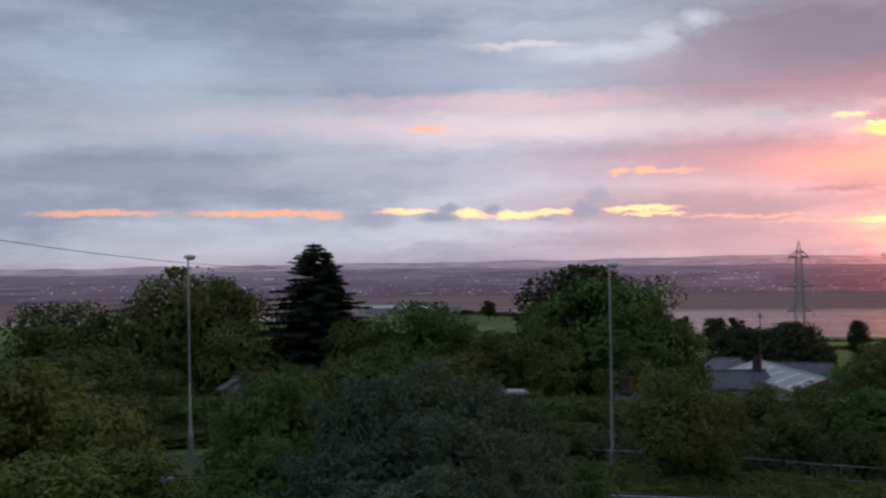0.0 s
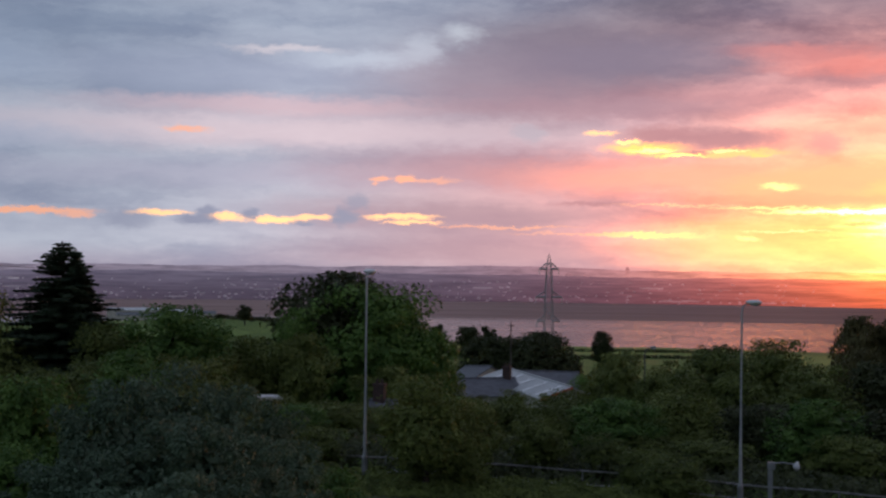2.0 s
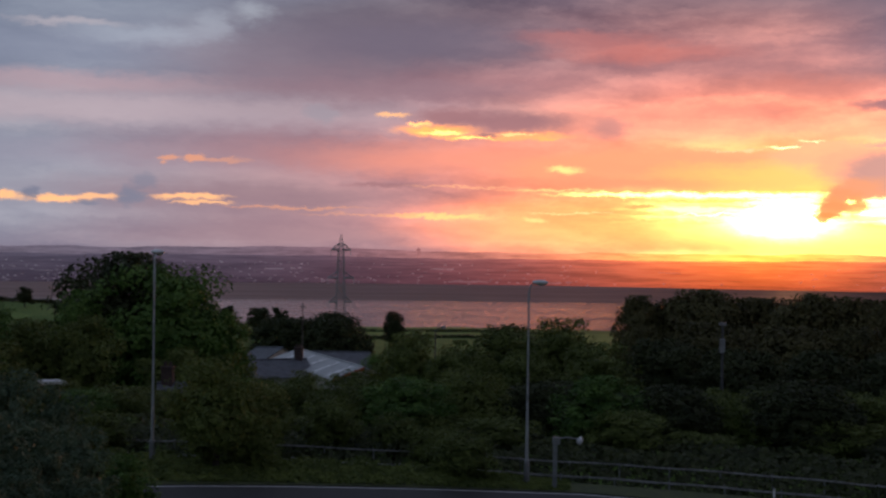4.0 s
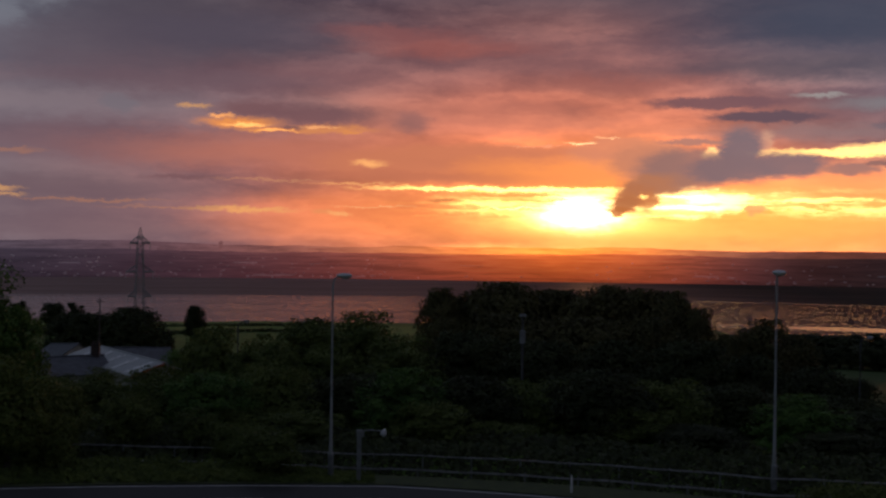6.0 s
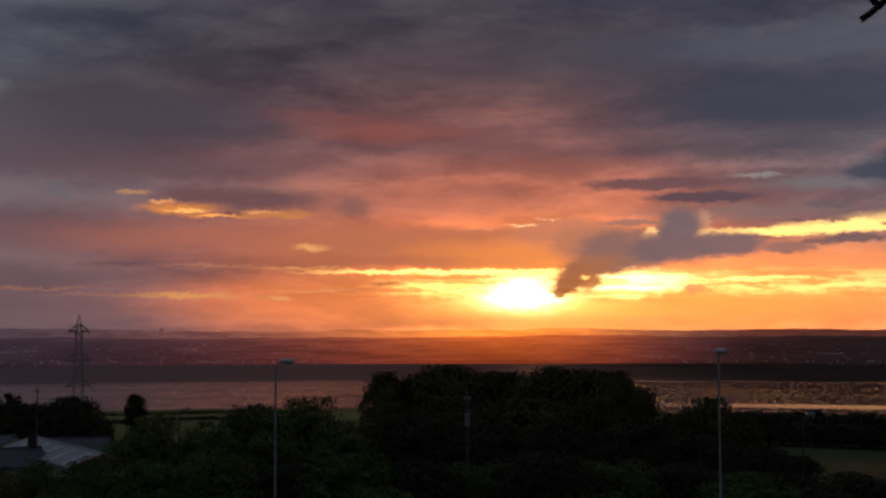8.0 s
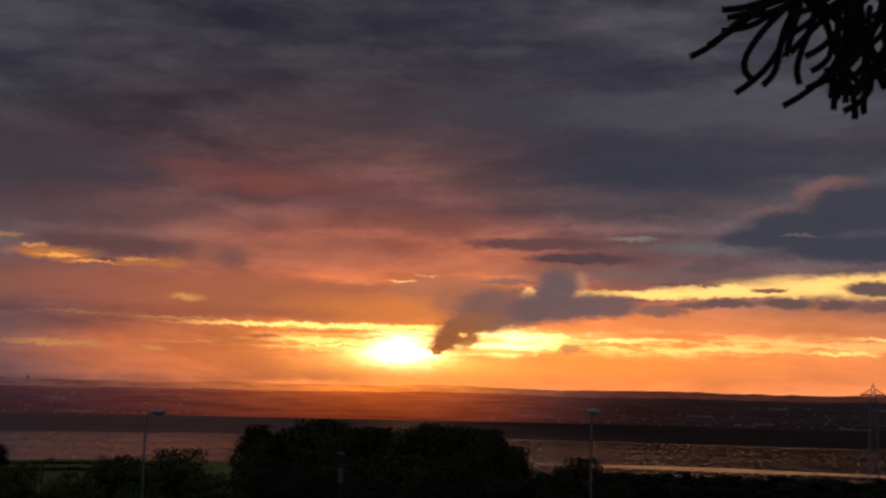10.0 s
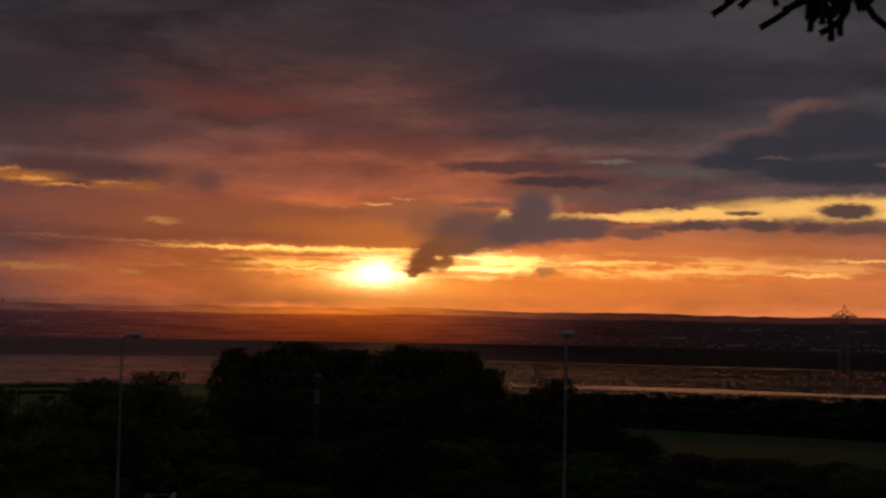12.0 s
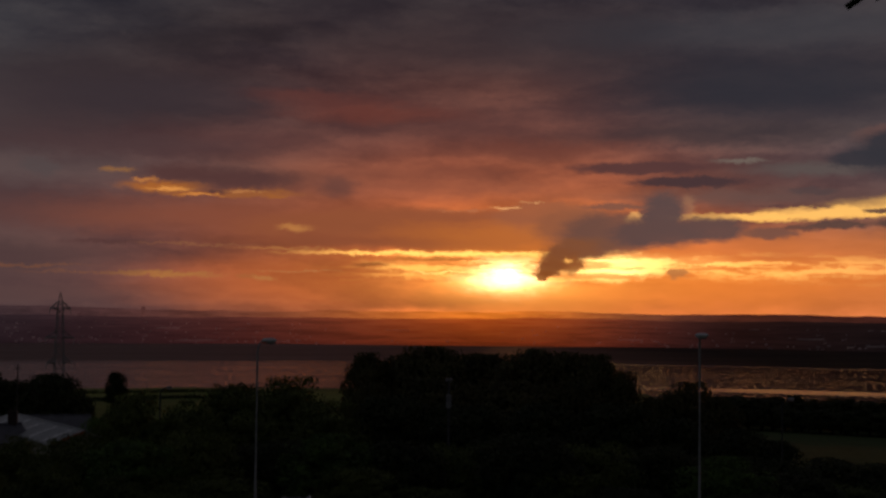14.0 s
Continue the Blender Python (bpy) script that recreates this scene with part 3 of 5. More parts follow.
GROUND, FLATS = ground_material(), estuary_material()
# emission in these three materials stands in for haze before the distance
FAR_SHORE = far_glow_material("far_shore_land", (0.07, 0.06, 0.05), (0.12, 0.098, 0.15), (3.6, 0.62, 0.09), 0.7)
FAR_RIDGE = far_glow_material("far_ridge", (0.07, 0.06, 0.06), (0.19, 0.15, 0.20), (5.4, 1.35, 0.16), 0.8, (1.5, 0.50, 0.28))
FAR_WALLS = far_glow_material("far_town_walls", (0.5, 0.48, 0.45), (0.15, 0.135, 0.165), (2.6, 0.42, 0.07), 0.7)

# ---- helpers for building ----


def part(name, bm, mat, parent=None, label=""):
    me = bpy.data.meshes.new(name)
    bm.to_mesh(me)
    bm.free()
    me.materials.append(mat)
    ob = new(name, me)
    ob.parent = parent
    if label:
        ob["label"] = label
    return ob


def sheet_mesh(name, verts, faces, mat, parent=None, smooth=False):
    me = bpy.data.meshes.new(name)
    me.from_pydata(verts, [], faces)
    me.materials.append(mat)
    if smooth:
        me.polygons.foreach_set("use_smooth", [True] * len(me.polygons))
    me.update()
    ob = new(name, me)
    ob.parent = parent
    return ob


def box(bm, at, size, turn=0.0, bevel=0.0):
    made = bmesh.ops.create_cube(bm, size=1.0, matrix=Matrix.Translation(at) @ Matrix.Rotation(radians(turn), 4, "Z") @ Matrix.Diagonal((*size, 1)))
    if bevel:
        edges = list({e for v in made["verts"] for e in v.link_edges})
        bmesh.ops.bevel(bm, geom=edges, offset=bevel, segments=2, affect="EDGES")


def tube(bm, points, radii, sides=8):
    """A tapered tube along points, closed at both ends."""
    rings = []
    for i, p in enumerate(points):
        p = Vector(p)
        d = Vector(points[min(i + 1, len(points) - 1)]) - Vector(points[max(i - 1, 0)])
        q = d.to_track_quat("Z", "Y").to_matrix()
        rings.append([bm.verts.new(p + q @ Vector((math.cos(k * math.tau / sides), math.sin(k * math.tau / sides), 0)) * radii[i]) for k in range(sides)])
    for a, b in zip(rings, rings[1:]):
        for k in range(sides):
            bm.faces.new((a[k], a[(k + 1) % sides], b[(k + 1) % sides], b[k]))
    bm.faces.new(rings[0][::-1])
    bm.faces.new(rings[-1])


def ease(x, a, b):
    t = min(1.0, max(0.0, (x - a) / (b - a)))
    return t * t * (3 - 2 * t)


def table(x, xs, ys):
    return float(np.interp(x, xs, ys))


WATER_Z = -61.0


def road_r(az):
    return table(az, (-60, -40.8, -22, -5.4, 14.2, 40, 60), (80, 75.5, 71.5, 73.9, 65.8, 66, 70))


def road_z(az):
    return table(az, (-60, -40.8, -22, -5.4, 14.2, 30), (2.8, 2.3, 1.5, 0.0, 0.62, 1.0))


def ground_z(x, y):
    """Height of the land: a hillside falling past the road to the estuary."""
    r, az = math.hypot(x, y), math.degrees(math.atan2(x, y))
    k = min(1.0, max(0.0, (110 - abs(az)) / 40))
    dr = r - road_r(az) if abs(az) < 60 else r - 82
    base = table(r, (0, 4, 20, 35, 50, 62, 85, 92, 140, 420, 800, 1190, 1320, 5000), (12.4, 12.2, 8.6, 5.2, 2.2, 0.05, 0.0, -0.9, -5.0, -20.5, -41, -61, -64, -66))
    z = base + road_z(az) * math.exp(-(dr / 22.0) ** 2)
    # the cutting that the road lies in
    if abs(az) < 60 and -14 < dr < 6:
        z = min(z, road_z(az) + 0.15)
    # higher ground to the south-west
    z += 17.0 * ease(-az, 14, 27) * ease(r, 260, 640) * (1 - ease(r, 800, 1300))
    # the shore bends in towards the north-west
    z -= 22.0 * ease(az, 11, 16) * ease(r, 420, 900) * (1 - ease(r, 1300, 2000)) * (1 - ease(az, 60, 70))
    # a raised pull-in below the road
    z += 2.7 * math.exp(-((x + 45.5) ** 2 + (y - 91.3) ** 2) / 190.0)
    if 88 < r < 1200:
        z += (noise.noise(Vector((x, y, 0)) * 0.012) * 1.2) * ease(r, 88, 200)
    back = 12.4 + 6.0 * ease(r, 5, 200)
    return k * z + (1 - k) * back


def on_ground(az, r, lift=0.0):
    x, y = r * math.sin(radians(az)), r * math.cos(radians(az))
    return Vector((x, y, ground_z(x, y) + lift))


# ---- the land, the flats and the far shore ----
rings = [0.0, 2, 4, 7, 10, 14, 18, 23, 28, 34, 40, 46, 52, 57, 62, 65, 68, 71, 74, 77, 80, 83, 86, 89, 92, 97, 104, 112, 122, 134, 148, 165, 185, 210, 240, 275, 315, 360,
         410, 470, 540, 620, 710, 810, 920, 1040, 1160, 1190, 1320, 1700, 2400, 3200, 4200, 4950]
turns = [-180 + 4 * i for i in range(30)] + [-60 + 0.75 * i for i in range(160)] + [60 + 4 * i for i in range(30)]
verts, faces = [], []
for r in rings:
    for a in turns:
        x, y = r * math.sin(radians(a)), r * math.cos(radians(a))
        verts.append((x, y, ground_z(x, y)))
n_t = len(turns)
for i in range(len(rings) - 1):
    for j in range(n_t):
        k = (j + 1) % n_t
        faces.append((i * n_t + j, (i + 1) * n_t + j, (i + 1) * n_t + k, i * n_t + k))
land = tagged(sheet_mesh("ground", verts, faces, GROUND, smooth=True), "grassy hillside and hedged fields falling to an estuary", "ground", kind="structure")

verts = [(r * math.sin(radians(a)), r * math.cos(radians(a)), 0.0) for r in (900, 1200, 1500, 1900, 2400, 3000) for a in range(-75, 76, 5)]
faces = [(i * 31 + j, (i + 1) * 31 + j, (i + 1) * 31 + j + 1, i * 31 + j + 1) for i in range(5) for j in range(30)]
flats = tagged(sheet_mesh("water", verts, faces, FLATS), "wet tidal sand flats with shining channels at low water", "estuary", kind="structure")
flats.location.z = WATER_Z


def far_land(name, mat, r0, r1, top, rough, label, seed):
    """A long low rise across the estuary."""
    azs = [-80 + 0.4 * i for i in range(401)]
    rows = 9
    vs, fs = [], []
    for i in range(rows):
        f = i / (rows - 1)
        for a in azs:
            edge = 90 * noise.noise(Vector((a * 0.11, seed, 0.0))) * (1 - f)
            r = r0 + (r1 - r0) * f + edge
            crest = top + rough * noise.fractal(Vector((a * 0.16, seed + 3.0, f * 1.5)), 0.6, 2.0, 6)
            z = WATER_Z - 1.5 + (crest - WATER_Z) * (ease(f, 0.0, 1.0) ** 0.85)
            vs.append((r * math.sin(radians(a)), r * math.cos(radians(a)), z))
    m = len(azs)
    for i in range(rows - 1):
        for j in range(m - 1):
            fs.append((i * m + j, (i + 1) * m + j, (i + 1) * m + j + 1, i * m + j + 1))
    return tagged(sheet_mesh(name, vs, fs, mat, smooth=True), label, "far shore", kind="structure")


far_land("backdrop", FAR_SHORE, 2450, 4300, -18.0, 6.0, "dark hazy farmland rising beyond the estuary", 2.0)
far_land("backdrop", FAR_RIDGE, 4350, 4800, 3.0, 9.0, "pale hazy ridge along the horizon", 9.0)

# ---- trees ----
LEAF_SHAPE = np.array([(-0.5, 0.0, 0.0), (0.0, -0.32, 0.06), (0.5, 0.0, -0.05), (0.0, 0.32, 0.06)])


def leaves_mesh(name, points, outward, size, mat, seed, squash=1.0):
    """Many small leaf blades at points, facing roughly outward."""
    rng = np.random.default_rng(seed)
    n = len(points)
    nrm = outward * 1.0 + rng.normal(size=(n, 3)) * 0.5 + np.array((0, 0, 0.3))
    nrm /= np.linalg.norm(nrm, axis=1, keepdims=True)
    t = np.cross(nrm, rng.normal(size=(n, 3)))
    t /= np.linalg.norm(t, axis=1, keepdims=True)
    b = np.cross(nrm, t)
    s = (np.broadcast_to(size, n) * rng.uniform(0.6, 1.35, n))[:, None, None]
    shape = LEAF_SHAPE * np.array((1.0, squash, 1.0))
    v = points[:, None, :] + s * (shape[None, :, 0:1] * t[:, None, :] + shape[None, :, 1:2] * b[:, None, :] + shape[None, :, 2:3] * nrm[:, None, :])
    me = bpy.data.meshes.new(name)
    me.vertices.add(n * 4)
    me.vertices.foreach_set("co", v.reshape(-1))
    me.loops.add(n * 4)
    me.loops.foreach_set("vertex_index", np.arange(n * 4, dtype=np.int32))
    me.polygons.add(n)
    me.polygons.foreach_set("loop_start", np.arange(0, n * 4, 4, dtype=np.int32))
    me.polygons.foreach_set("loop_total", np.full(n, 4, dtype=np.int32))
    me.materials.append(mat)
    me.update(calc_edges=True)
    return me


def broadleaf(name, label, mat, seed, clumps=64, per=150, leaf=0.30, low=-0.02, lean=0.0, gap=0.7, category="tree", lumpy=0.5):
    """A tree 10 m high and 8 m wide: tapered trunk, limbs, and a crown of leaf clumps with an uneven outline."""
    rng = np.random.default_rng(seed)
    thing = new(name)
    tagged(thing, label, category)
    bm = bmesh.new()
    tube(bm, [(0, 0, -0.6), (0.05, 0, 1.2), (0.1, 0.1, 3.0), (0.15, 0.1, 5.5), (0.1, 0.1, 8.2)], [0.34, 0.25, 0.2, 0.13, 0.04], 8)
    centre, half = np.array((0.0, 0.0, 10 * (low + (1 - low) / 2))), np.array((4.0, 4.0, 10 * (1 - low) / 2))
    pts, outs, limbs = [], [], []
    noise_at = Vector((seed * 1.7, 0, 0))
    for i in range(clumps):
        d = rng.normal(size=3)
        d /= np.linalg.norm(d)
        if d[2] < -0.75:
            d[2] *= -1
        lump = 1.0 + lumpy * noise.noise(Vector(d) * 1.7 + noise_at)
        rad = 1.15 * rng.uniform(0.6, 1.3)
        depth = rng.uniform(gap, 0.96) if i > clumps * 0.18 else rng.uniform(0.15, 0.55)
        c = centre + d * (half - rad * 0.6) * lump * depth * np.array((1, 1, 1.04)) + np.array((lean * d[2], 0, 0))
        q = rng.normal(size=(per, 3))
        q /= np.linalg.norm(q, axis=1, keepdims=True)
        k = rng.uniform(0.35, 1.0, per) ** 0.5
        pts.append(c + q * (k * rad)[:, None] * np.array((1.0, 1.0, 0.72)))
        outs.append(q * 0.95 + d * 0.3)
        if i < 6:
            limbs.append((Vector((0.1, 0.1, rng.uniform(2.0, 5.0))), Vector(centre + d * half * 0.6)))
    # stray twigs that break the outline
    for _ in range(clumps):
        d = rng.normal(size=3)
        d /= np.linalg.norm(d)
        if d[2] < -0.3:
            continue
        c = centre + d * half * (0.9 + lumpy * noise.noise(Vector(d) * 1.7 + noise_at)) * rng.uniform(0.84, 0.97)
        q = rng.normal(size=(14, 3)) * 0.26
        pts.append(c + q)
        outs.append(np.repeat(d[None, :], 14, 0))
    part("trunk", bm, BARK, thing)
    for start, end in limbs:
        bm = bmesh.new()
        tube(bm, [start, start.lerp(end, 0.5) + Vector((0, 0, 0.35)), end], [0.10, 0.06, 0.02], 5)
        part("limb", bm, BARK, thing)
    # true to size: 10 m to the top, 8 m across
    pts = np.concatenate(pts)
    pts[:, 2] *= 10.0 / np.quantile(pts[:, 2], 0.988)
    pts[:, :2] *= 4.0 / np.quantile(np.hypot(pts[:, 0], pts[:, 1]), 0.94)
    keep = (pts[:, 2] < 10.15) & (np.hypot(pts[:, 0], pts[:, 1]) < 4.45)
    pts, outs = pts[keep], [np.concatenate(outs)[keep]]
    # shaded leaves inside, which close the crown
    inner = rng.normal(size=(900, 3))
    inner /= np.linalg.norm(inner, axis=1, keepdims=True)
    inside = centre + inner * half * 0.68 * (rng.uniform(0.05, 1, 900) ** 0.4)[:, None]
    sizes = np.concatenate([np.full(len(pts), leaf), np.full(900, 0.85)])
    crown = new("crown", leaves_mesh("crown", np.concatenate([pts, inside]), np.concatenate(outs + [inner]), sizes, mat, seed + 50))
    crown.parent = thing
    return thing


def spruce(name, label, seed):
    """A conifer 20 m high and 7.5 m wide with drooping, ragged tiers."""
    rng = np.random.default_rng(seed)
    thing = tagged(new(name), label, "tree")
    bm = bmesh.new()
    pts, outs = [], []
    for k, top in enumerate((19.8, 19.1, 18.5)):
        lean = Vector((math.cos(k * 2.09 + 0.5), math.sin(k * 2.09 + 0.5), 0)) * 0.34
        tube(bm, [(0, 0, -0.5), (0, 0, 6), lean * 0.5 + Vector((0, 0, 12)), lean + Vector((0, 0, top))], [0.42, 0.32, 0.16, 0.03], 8)
        z = 2.0 if k == 0 else 11.0
        while z < top - 0.2:
            f = (z - 2.0) / (top - 2.0)
            foot = lean * min(1.0, max(0.0, (z - 6.0) / 11.0))
            reach = (3.9 if k == 0 else 3.0) * (1 - f) ** (0.78 if k == 0 else 1.0) + 0.05
            for _ in range((15 if k == 0 else 9) if f < 0.8 else 6):
                a = rng.uniform(0, math.tau)
                ln = reach * rng.uniform(0.55, 1.2) + 0.05
                rise = 0.35 if f > 0.8 else 0.02
                start = foot + Vector((0, 0, z))
                tip = start + Vector((math.cos(a) * ln, math.sin(a) * ln, ln * rise))
                tube(bm, [start, tip], [0.05, 0.012], 4)
                m = int(36 + 56 * ln)
                u = rng.uniform(0.05, 1.0, m)
                base = np.array(start) + u[:, None] * (np.array(tip) - np.array(start))
                spread = (0.08 + 0.30 * (1 - u)) * (0.05 + 0.95 * (1 - f))
                pts.append(base + rng.normal(size=(m, 3)) * spread[:, None])
                outs.append(np.repeat(np.array((math.cos(a), math.sin(a), 0.3))[None, :], m, 0))
            z += rng.uniform(0.36, 0.6) * (1.25 - 0.5 * f)
    part("trunk", bm, BARK, thing)
    crown = new("crown", leaves_mesh("crown", np.concatenate(pts), np.concatenate(outs), 0.34, NEEDLE, seed + 9, 0.6))
    crown.parent = thing
    return thing


KINDS = {
    "oak": [broadleaf("oak_tree", "broad green tree in full summer leaf", LEAF_OAK, s) for s in (11, 12, 13)],
    "lime": [broadleaf("lime_tree", "bright green leafy tree among the roadside trees", LEAF_LIME, s, leaf=0.28) for s in (21, 22)],
    "willow": [broadleaf("willow_tree", "grey-green willow with fine silvery leaves", LEAF_WILLOW, s, 52, 170, 0.27, -0.04) for s in (31, 32)],
    "dark": [broadleaf("holm_oak", "dense dark-leaved tree with rounded crown", LEAF_DARK, s, 110, 110, 0.32, -0.02, gap=0.72, lumpy=0.22) for s in (41, 42, 43)],
    "stand": [broadleaf("beech_tree", "tall full-crowned tree in a dense stand", LEAF_GLARE, s, 120, 100, 0.34, -0.02, gap=0.74, lumpy=0.34) for s in (44, 45, 46)],
    "yellow": [broadleaf("sycamore_tree", "yellow-green sycamore on the grassy bank", LEAF_YELLOW, s, 70, 130, 0.32, -0.02) for s in (51, 52)],
    "thicket": [broadleaf("hawthorn_bush", "dark green bushy hawthorn beside the road", LEAF_OAK, s, 70, 110, 0.27, -0.05, gap=0.7, category="bush") for s in (61, 62, 63)],
    "far": [broadleaf("field_tree", "small dark tree standing in the distant fields", LEAF_DARK, s, 50, 70, 0.55, 0.0, gap=0.65) for s in (71, 72)],
}
KINDS["spruce"] = [spruce("spruce_tree", "tall dark pointed conifer above the leafy trees", 5)]
used = set()
count = 0


def plant(kind, az, r, top_el, wide, group="", deep=None, label=""):
    """A tree of a kind at a bearing and distance, as high as the line of sight top_el, wide metres across."""
    global count
    foot = on_ground(az, r)
    tall = EYE.z + r * math.tan(radians(top_el)) - foot.z
    choices = KINDS[kind]
    proto = choices[count % len(choices)]
    count += 1
    high, broad = (19.7, 7.5) if kind == "spruce" else (10.0, 8.0)
    m = Matrix.Translation(foot) @ Matrix.Rotation(random.uniform(0, math.tau), 4, "Z") @ Matrix.Diagonal((wide / broad, (deep or wide) / broad, tall / high, 1))
    if proto.name in used:
        ob = copy_thing(proto, m @ Matrix.Diagonal((*[1 / k for k in proto.scale], 1)))
    else:
        ob = proto
        used.add(proto.name)
        ob.matrix_basis = m
    return tagged(ob, label, "", group)


# near bank, this side of the road
for az, r, top, wide in [(-32.6, 46, -5.3, 3.6), (-30.4, 47, -4.6, 3.9), (-28.2, 48, -5.5, 3.4), (-26.4, 50, -6.2, 3.2), (-34.4, 45, -6.3, 3.0), (-31.6, 41, -6.9, 3.4), (-29.2, 40, -7.2, 3.2),
                         (-27.2, 43, -7.6, 3.0), (-25.2, 47, -8.0, 2.8), (-33.6, 40, -8.2, 3.2), (-35.6, 41, -8.6, 3.0), (-30.4, 36, -9.2, 3.0), (-33.0, 35, -10.0, 3.0), (-27.8, 37, -9.8, 2.8), (-35.6, 36, -10.6, 2.8), (-25.6, 41, -10.0, 2.6)]:
    plant("willow", az, r, top, wide, "willows on the near bank")
for az, r, top, wide in [(-36.6, 49, -5.1, 4.2), (-38.9, 50, -6.6, 3.6), (-37.4, 44, -7.8, 3.4), (-39.4, 42, -9.2, 3.2), (-41.8, 46, -9.9, 3.4), (-23.4, 53, -9.2, 3.0), (-37.6, 37, -10.4, 3.0)]:
    plant("lime", az, r, top, wide, "leafy trees on the near bank")
for az, r, top, wide in [(-47.4, 54, -4.5, 6.5), (-44.9, 50, -6.0, 4.6), (-50.8, 52, -4.3, 7), (-43.4, 45, -8.0, 4.0), (-46.6, 42, -8.2, 5.0), (-40.2, 43, -9.4, 3.6)]:
    plant("yellow", az, r, top, wide, "sycamores on the near bank")
plant("thicket", 17.2, 51, -9.9, 3.4, "bushes by the road")
plant("thicket", 19.4, 50.5, -9.6, 3.4, "bushes by the road")
# close trees behind the far barrier
ROW = [(-48, -4.0, 10), (-45, -3.6, 9), (-42.6, -4.6, 7.5), (-40.2, -5.9, 6), (-37.0, -4.8, 7), (-35.0, -4.6, 7), (-32.4, -4.0, 7.5), (-29.4, -4.2, 7.5), (-27.9, -6.4, 4.0), (-25.0, -6.3, 4.5),
       (-23.4, -6.2, 5.5), (-20.8, -6.4, 5.5), (-18.3, -5.9, 6.0), (-16.0, -5.95, 6.0), (-13.4, -6.0, 6.5), (-10.8, -5.9, 6.5), (-8.0, -5.5, 7), (-5.0, -6.0, 6.5),
       (-2.2, -5.6, 7), (0.8, -6.0, 7), (3.6, -6.1, 6.5), (6.6, -5.6, 7.5), (9.6, -5.9, 7), (12.4, -6.0, 7), (15.2, -6.4, 7), (18.0, -7.0, 7), (21.0, -7.3, 7.5), (24.2, -7.1, 8), (27.4, -6.6, 8), (31, -6, 9)]
for i, (az, top, wide) in enumerate(ROW):
    # towards the sun, darker leaves stand in for the shade of backlit trees
    plant("dark" if az > -6 and i % 2 else "thicket" if i % 3 else "lime", az, 89 + 4 * ((i * 7) % 3), top, wide, "trees behind the barrier")
    plant("dark" if az > 0 and i % 2 == 0 else "thicket", az + 1.4, 86 + 2 * ((i * 5) % 2), top - 1.5 - 0.5 * (i % 3), wide * 0.85, "bushes behind the barrier")
    plant("oak" if az < -3 else "dark", az - 1.2, 100 + 3 * ((i * 5) % 3), max(top - 0.4, -6.4) if az < -19 or az > -9 else top - 0.5, wide, "trees behind the barrier")
# overgrowth round the safety fence
for az, top, wide in [(-17.4, -6.1, 4.2), (-14.3, -6.8, 4.2), (-11.4, -7.4, 3.6), (-9.6, -8.0, 3.8), (-24.2, -7.2, 4.0), (-26.4, -7.6, 5.0), (-29.0, -6.8, 5.0), (-37.6, -7.2, 4.6), (-43.6, -6.8, 5)]:
    plant("thicket", az, road_r(az) + (7.4 if -16 < az < -11 else 3.6), top, wide, "overgrowth by the fence")
plant("thicket", -19.3, 70.4, -5.0, 5.6, "overgrowth by the fence")
plant("thicket", -17.6, 71.0, -7.4, 3.2, "overgrowth by the fence")
plant("thicket", -8.4, 73.2, -8.2, 4.4, "overgrowth by the fence")
# second row
for i, (az, top, wide) in enumerate([(-46.5, -1.7, 11), (-43.6, -1.6, 9), (-38.6, -2.6, 9), (-36.6, -3.2, 7), (-32.6, -2.9, 8), (-29.0, -3.05, 7), (-27.6, -3.35, 6.5), (-26.2, -3.45, 6.5), (-25.0, -3.2, 6.5), (-21.0, -4.6, 7), (-8.6, -4.6, 6), (-5.5, -4.6, 7), (-2.4, -4.2, 8), (0.8, -4.0, 8), (4.0, -4.4, 8), (7.2, -4.3, 8), (10.4, -4.2, 8),
                                     (13.2, -4.8, 7), (15.8, -5.2, 7), (17.4, -5.6, 5)]):
    # dark leaves towards the sun put backlight shade into the colour
    plant("oak" if az < -1 else "dark", az, 112 + 5 * (i % 2), top, wide, "trees above the fields")
for az, r, top, wide in [(-12.3, 134, -5.7, 2.4), (-11.5, 137, -5.2, 3.0), (-13.2, 128, -5.55, 6.5), (-15.6, 130, -5.6, 6.0), (-17.6, 131, -5.85, 5.5), (-26.7, 94, -6.05, 3.2), (-25.7, 95, -5.85, 3.0), (-27.5, 95, -5.8, 3.0)]:
    plant("thicket", az, r, top, wide, "bushes in front of the house")
# big single trees
plant("oak", -41.1, 120, -0.30, 10.5)
plant("oak", -39.0, 121, -0.75, 8.5)
plant("spruce", -34.9, 116, 0.76, 17.5)
plant("lime", -30.5, 108, -2.0, 9.5)
plant("oak", -33.5, 111, -2.75, 7.0)
plant("dark", -23.6, 131, -0.5, 13.5)
plant("lime", -24.8, 125, -2.1, 8.5)
plant("lime", -21.6, 126, -1.0, 13.0)
plant("lime", -20.2, 128, -1.7, 9.0)
plant("lime", -19.0, 127, -3.0, 5.5)
plant("dark", -16.3, 192, -3.25, 11.0)
plant("dark", -14.2, 188, -3.05, 11.5)
plant("dark", -15.3, 196, -3.35, 9.0)
plant("lime", -12.3, 150, -4.9, 4.0)
plant("oak", -10.7, 124, -3.85, 7.4)
plant("oak", -8.2, 127, -4.25, 7.0)
plant("oak", -6.2, 131, -3.5, 9.5)
plant("oak", -4.0, 133, -3.15, 8.5)
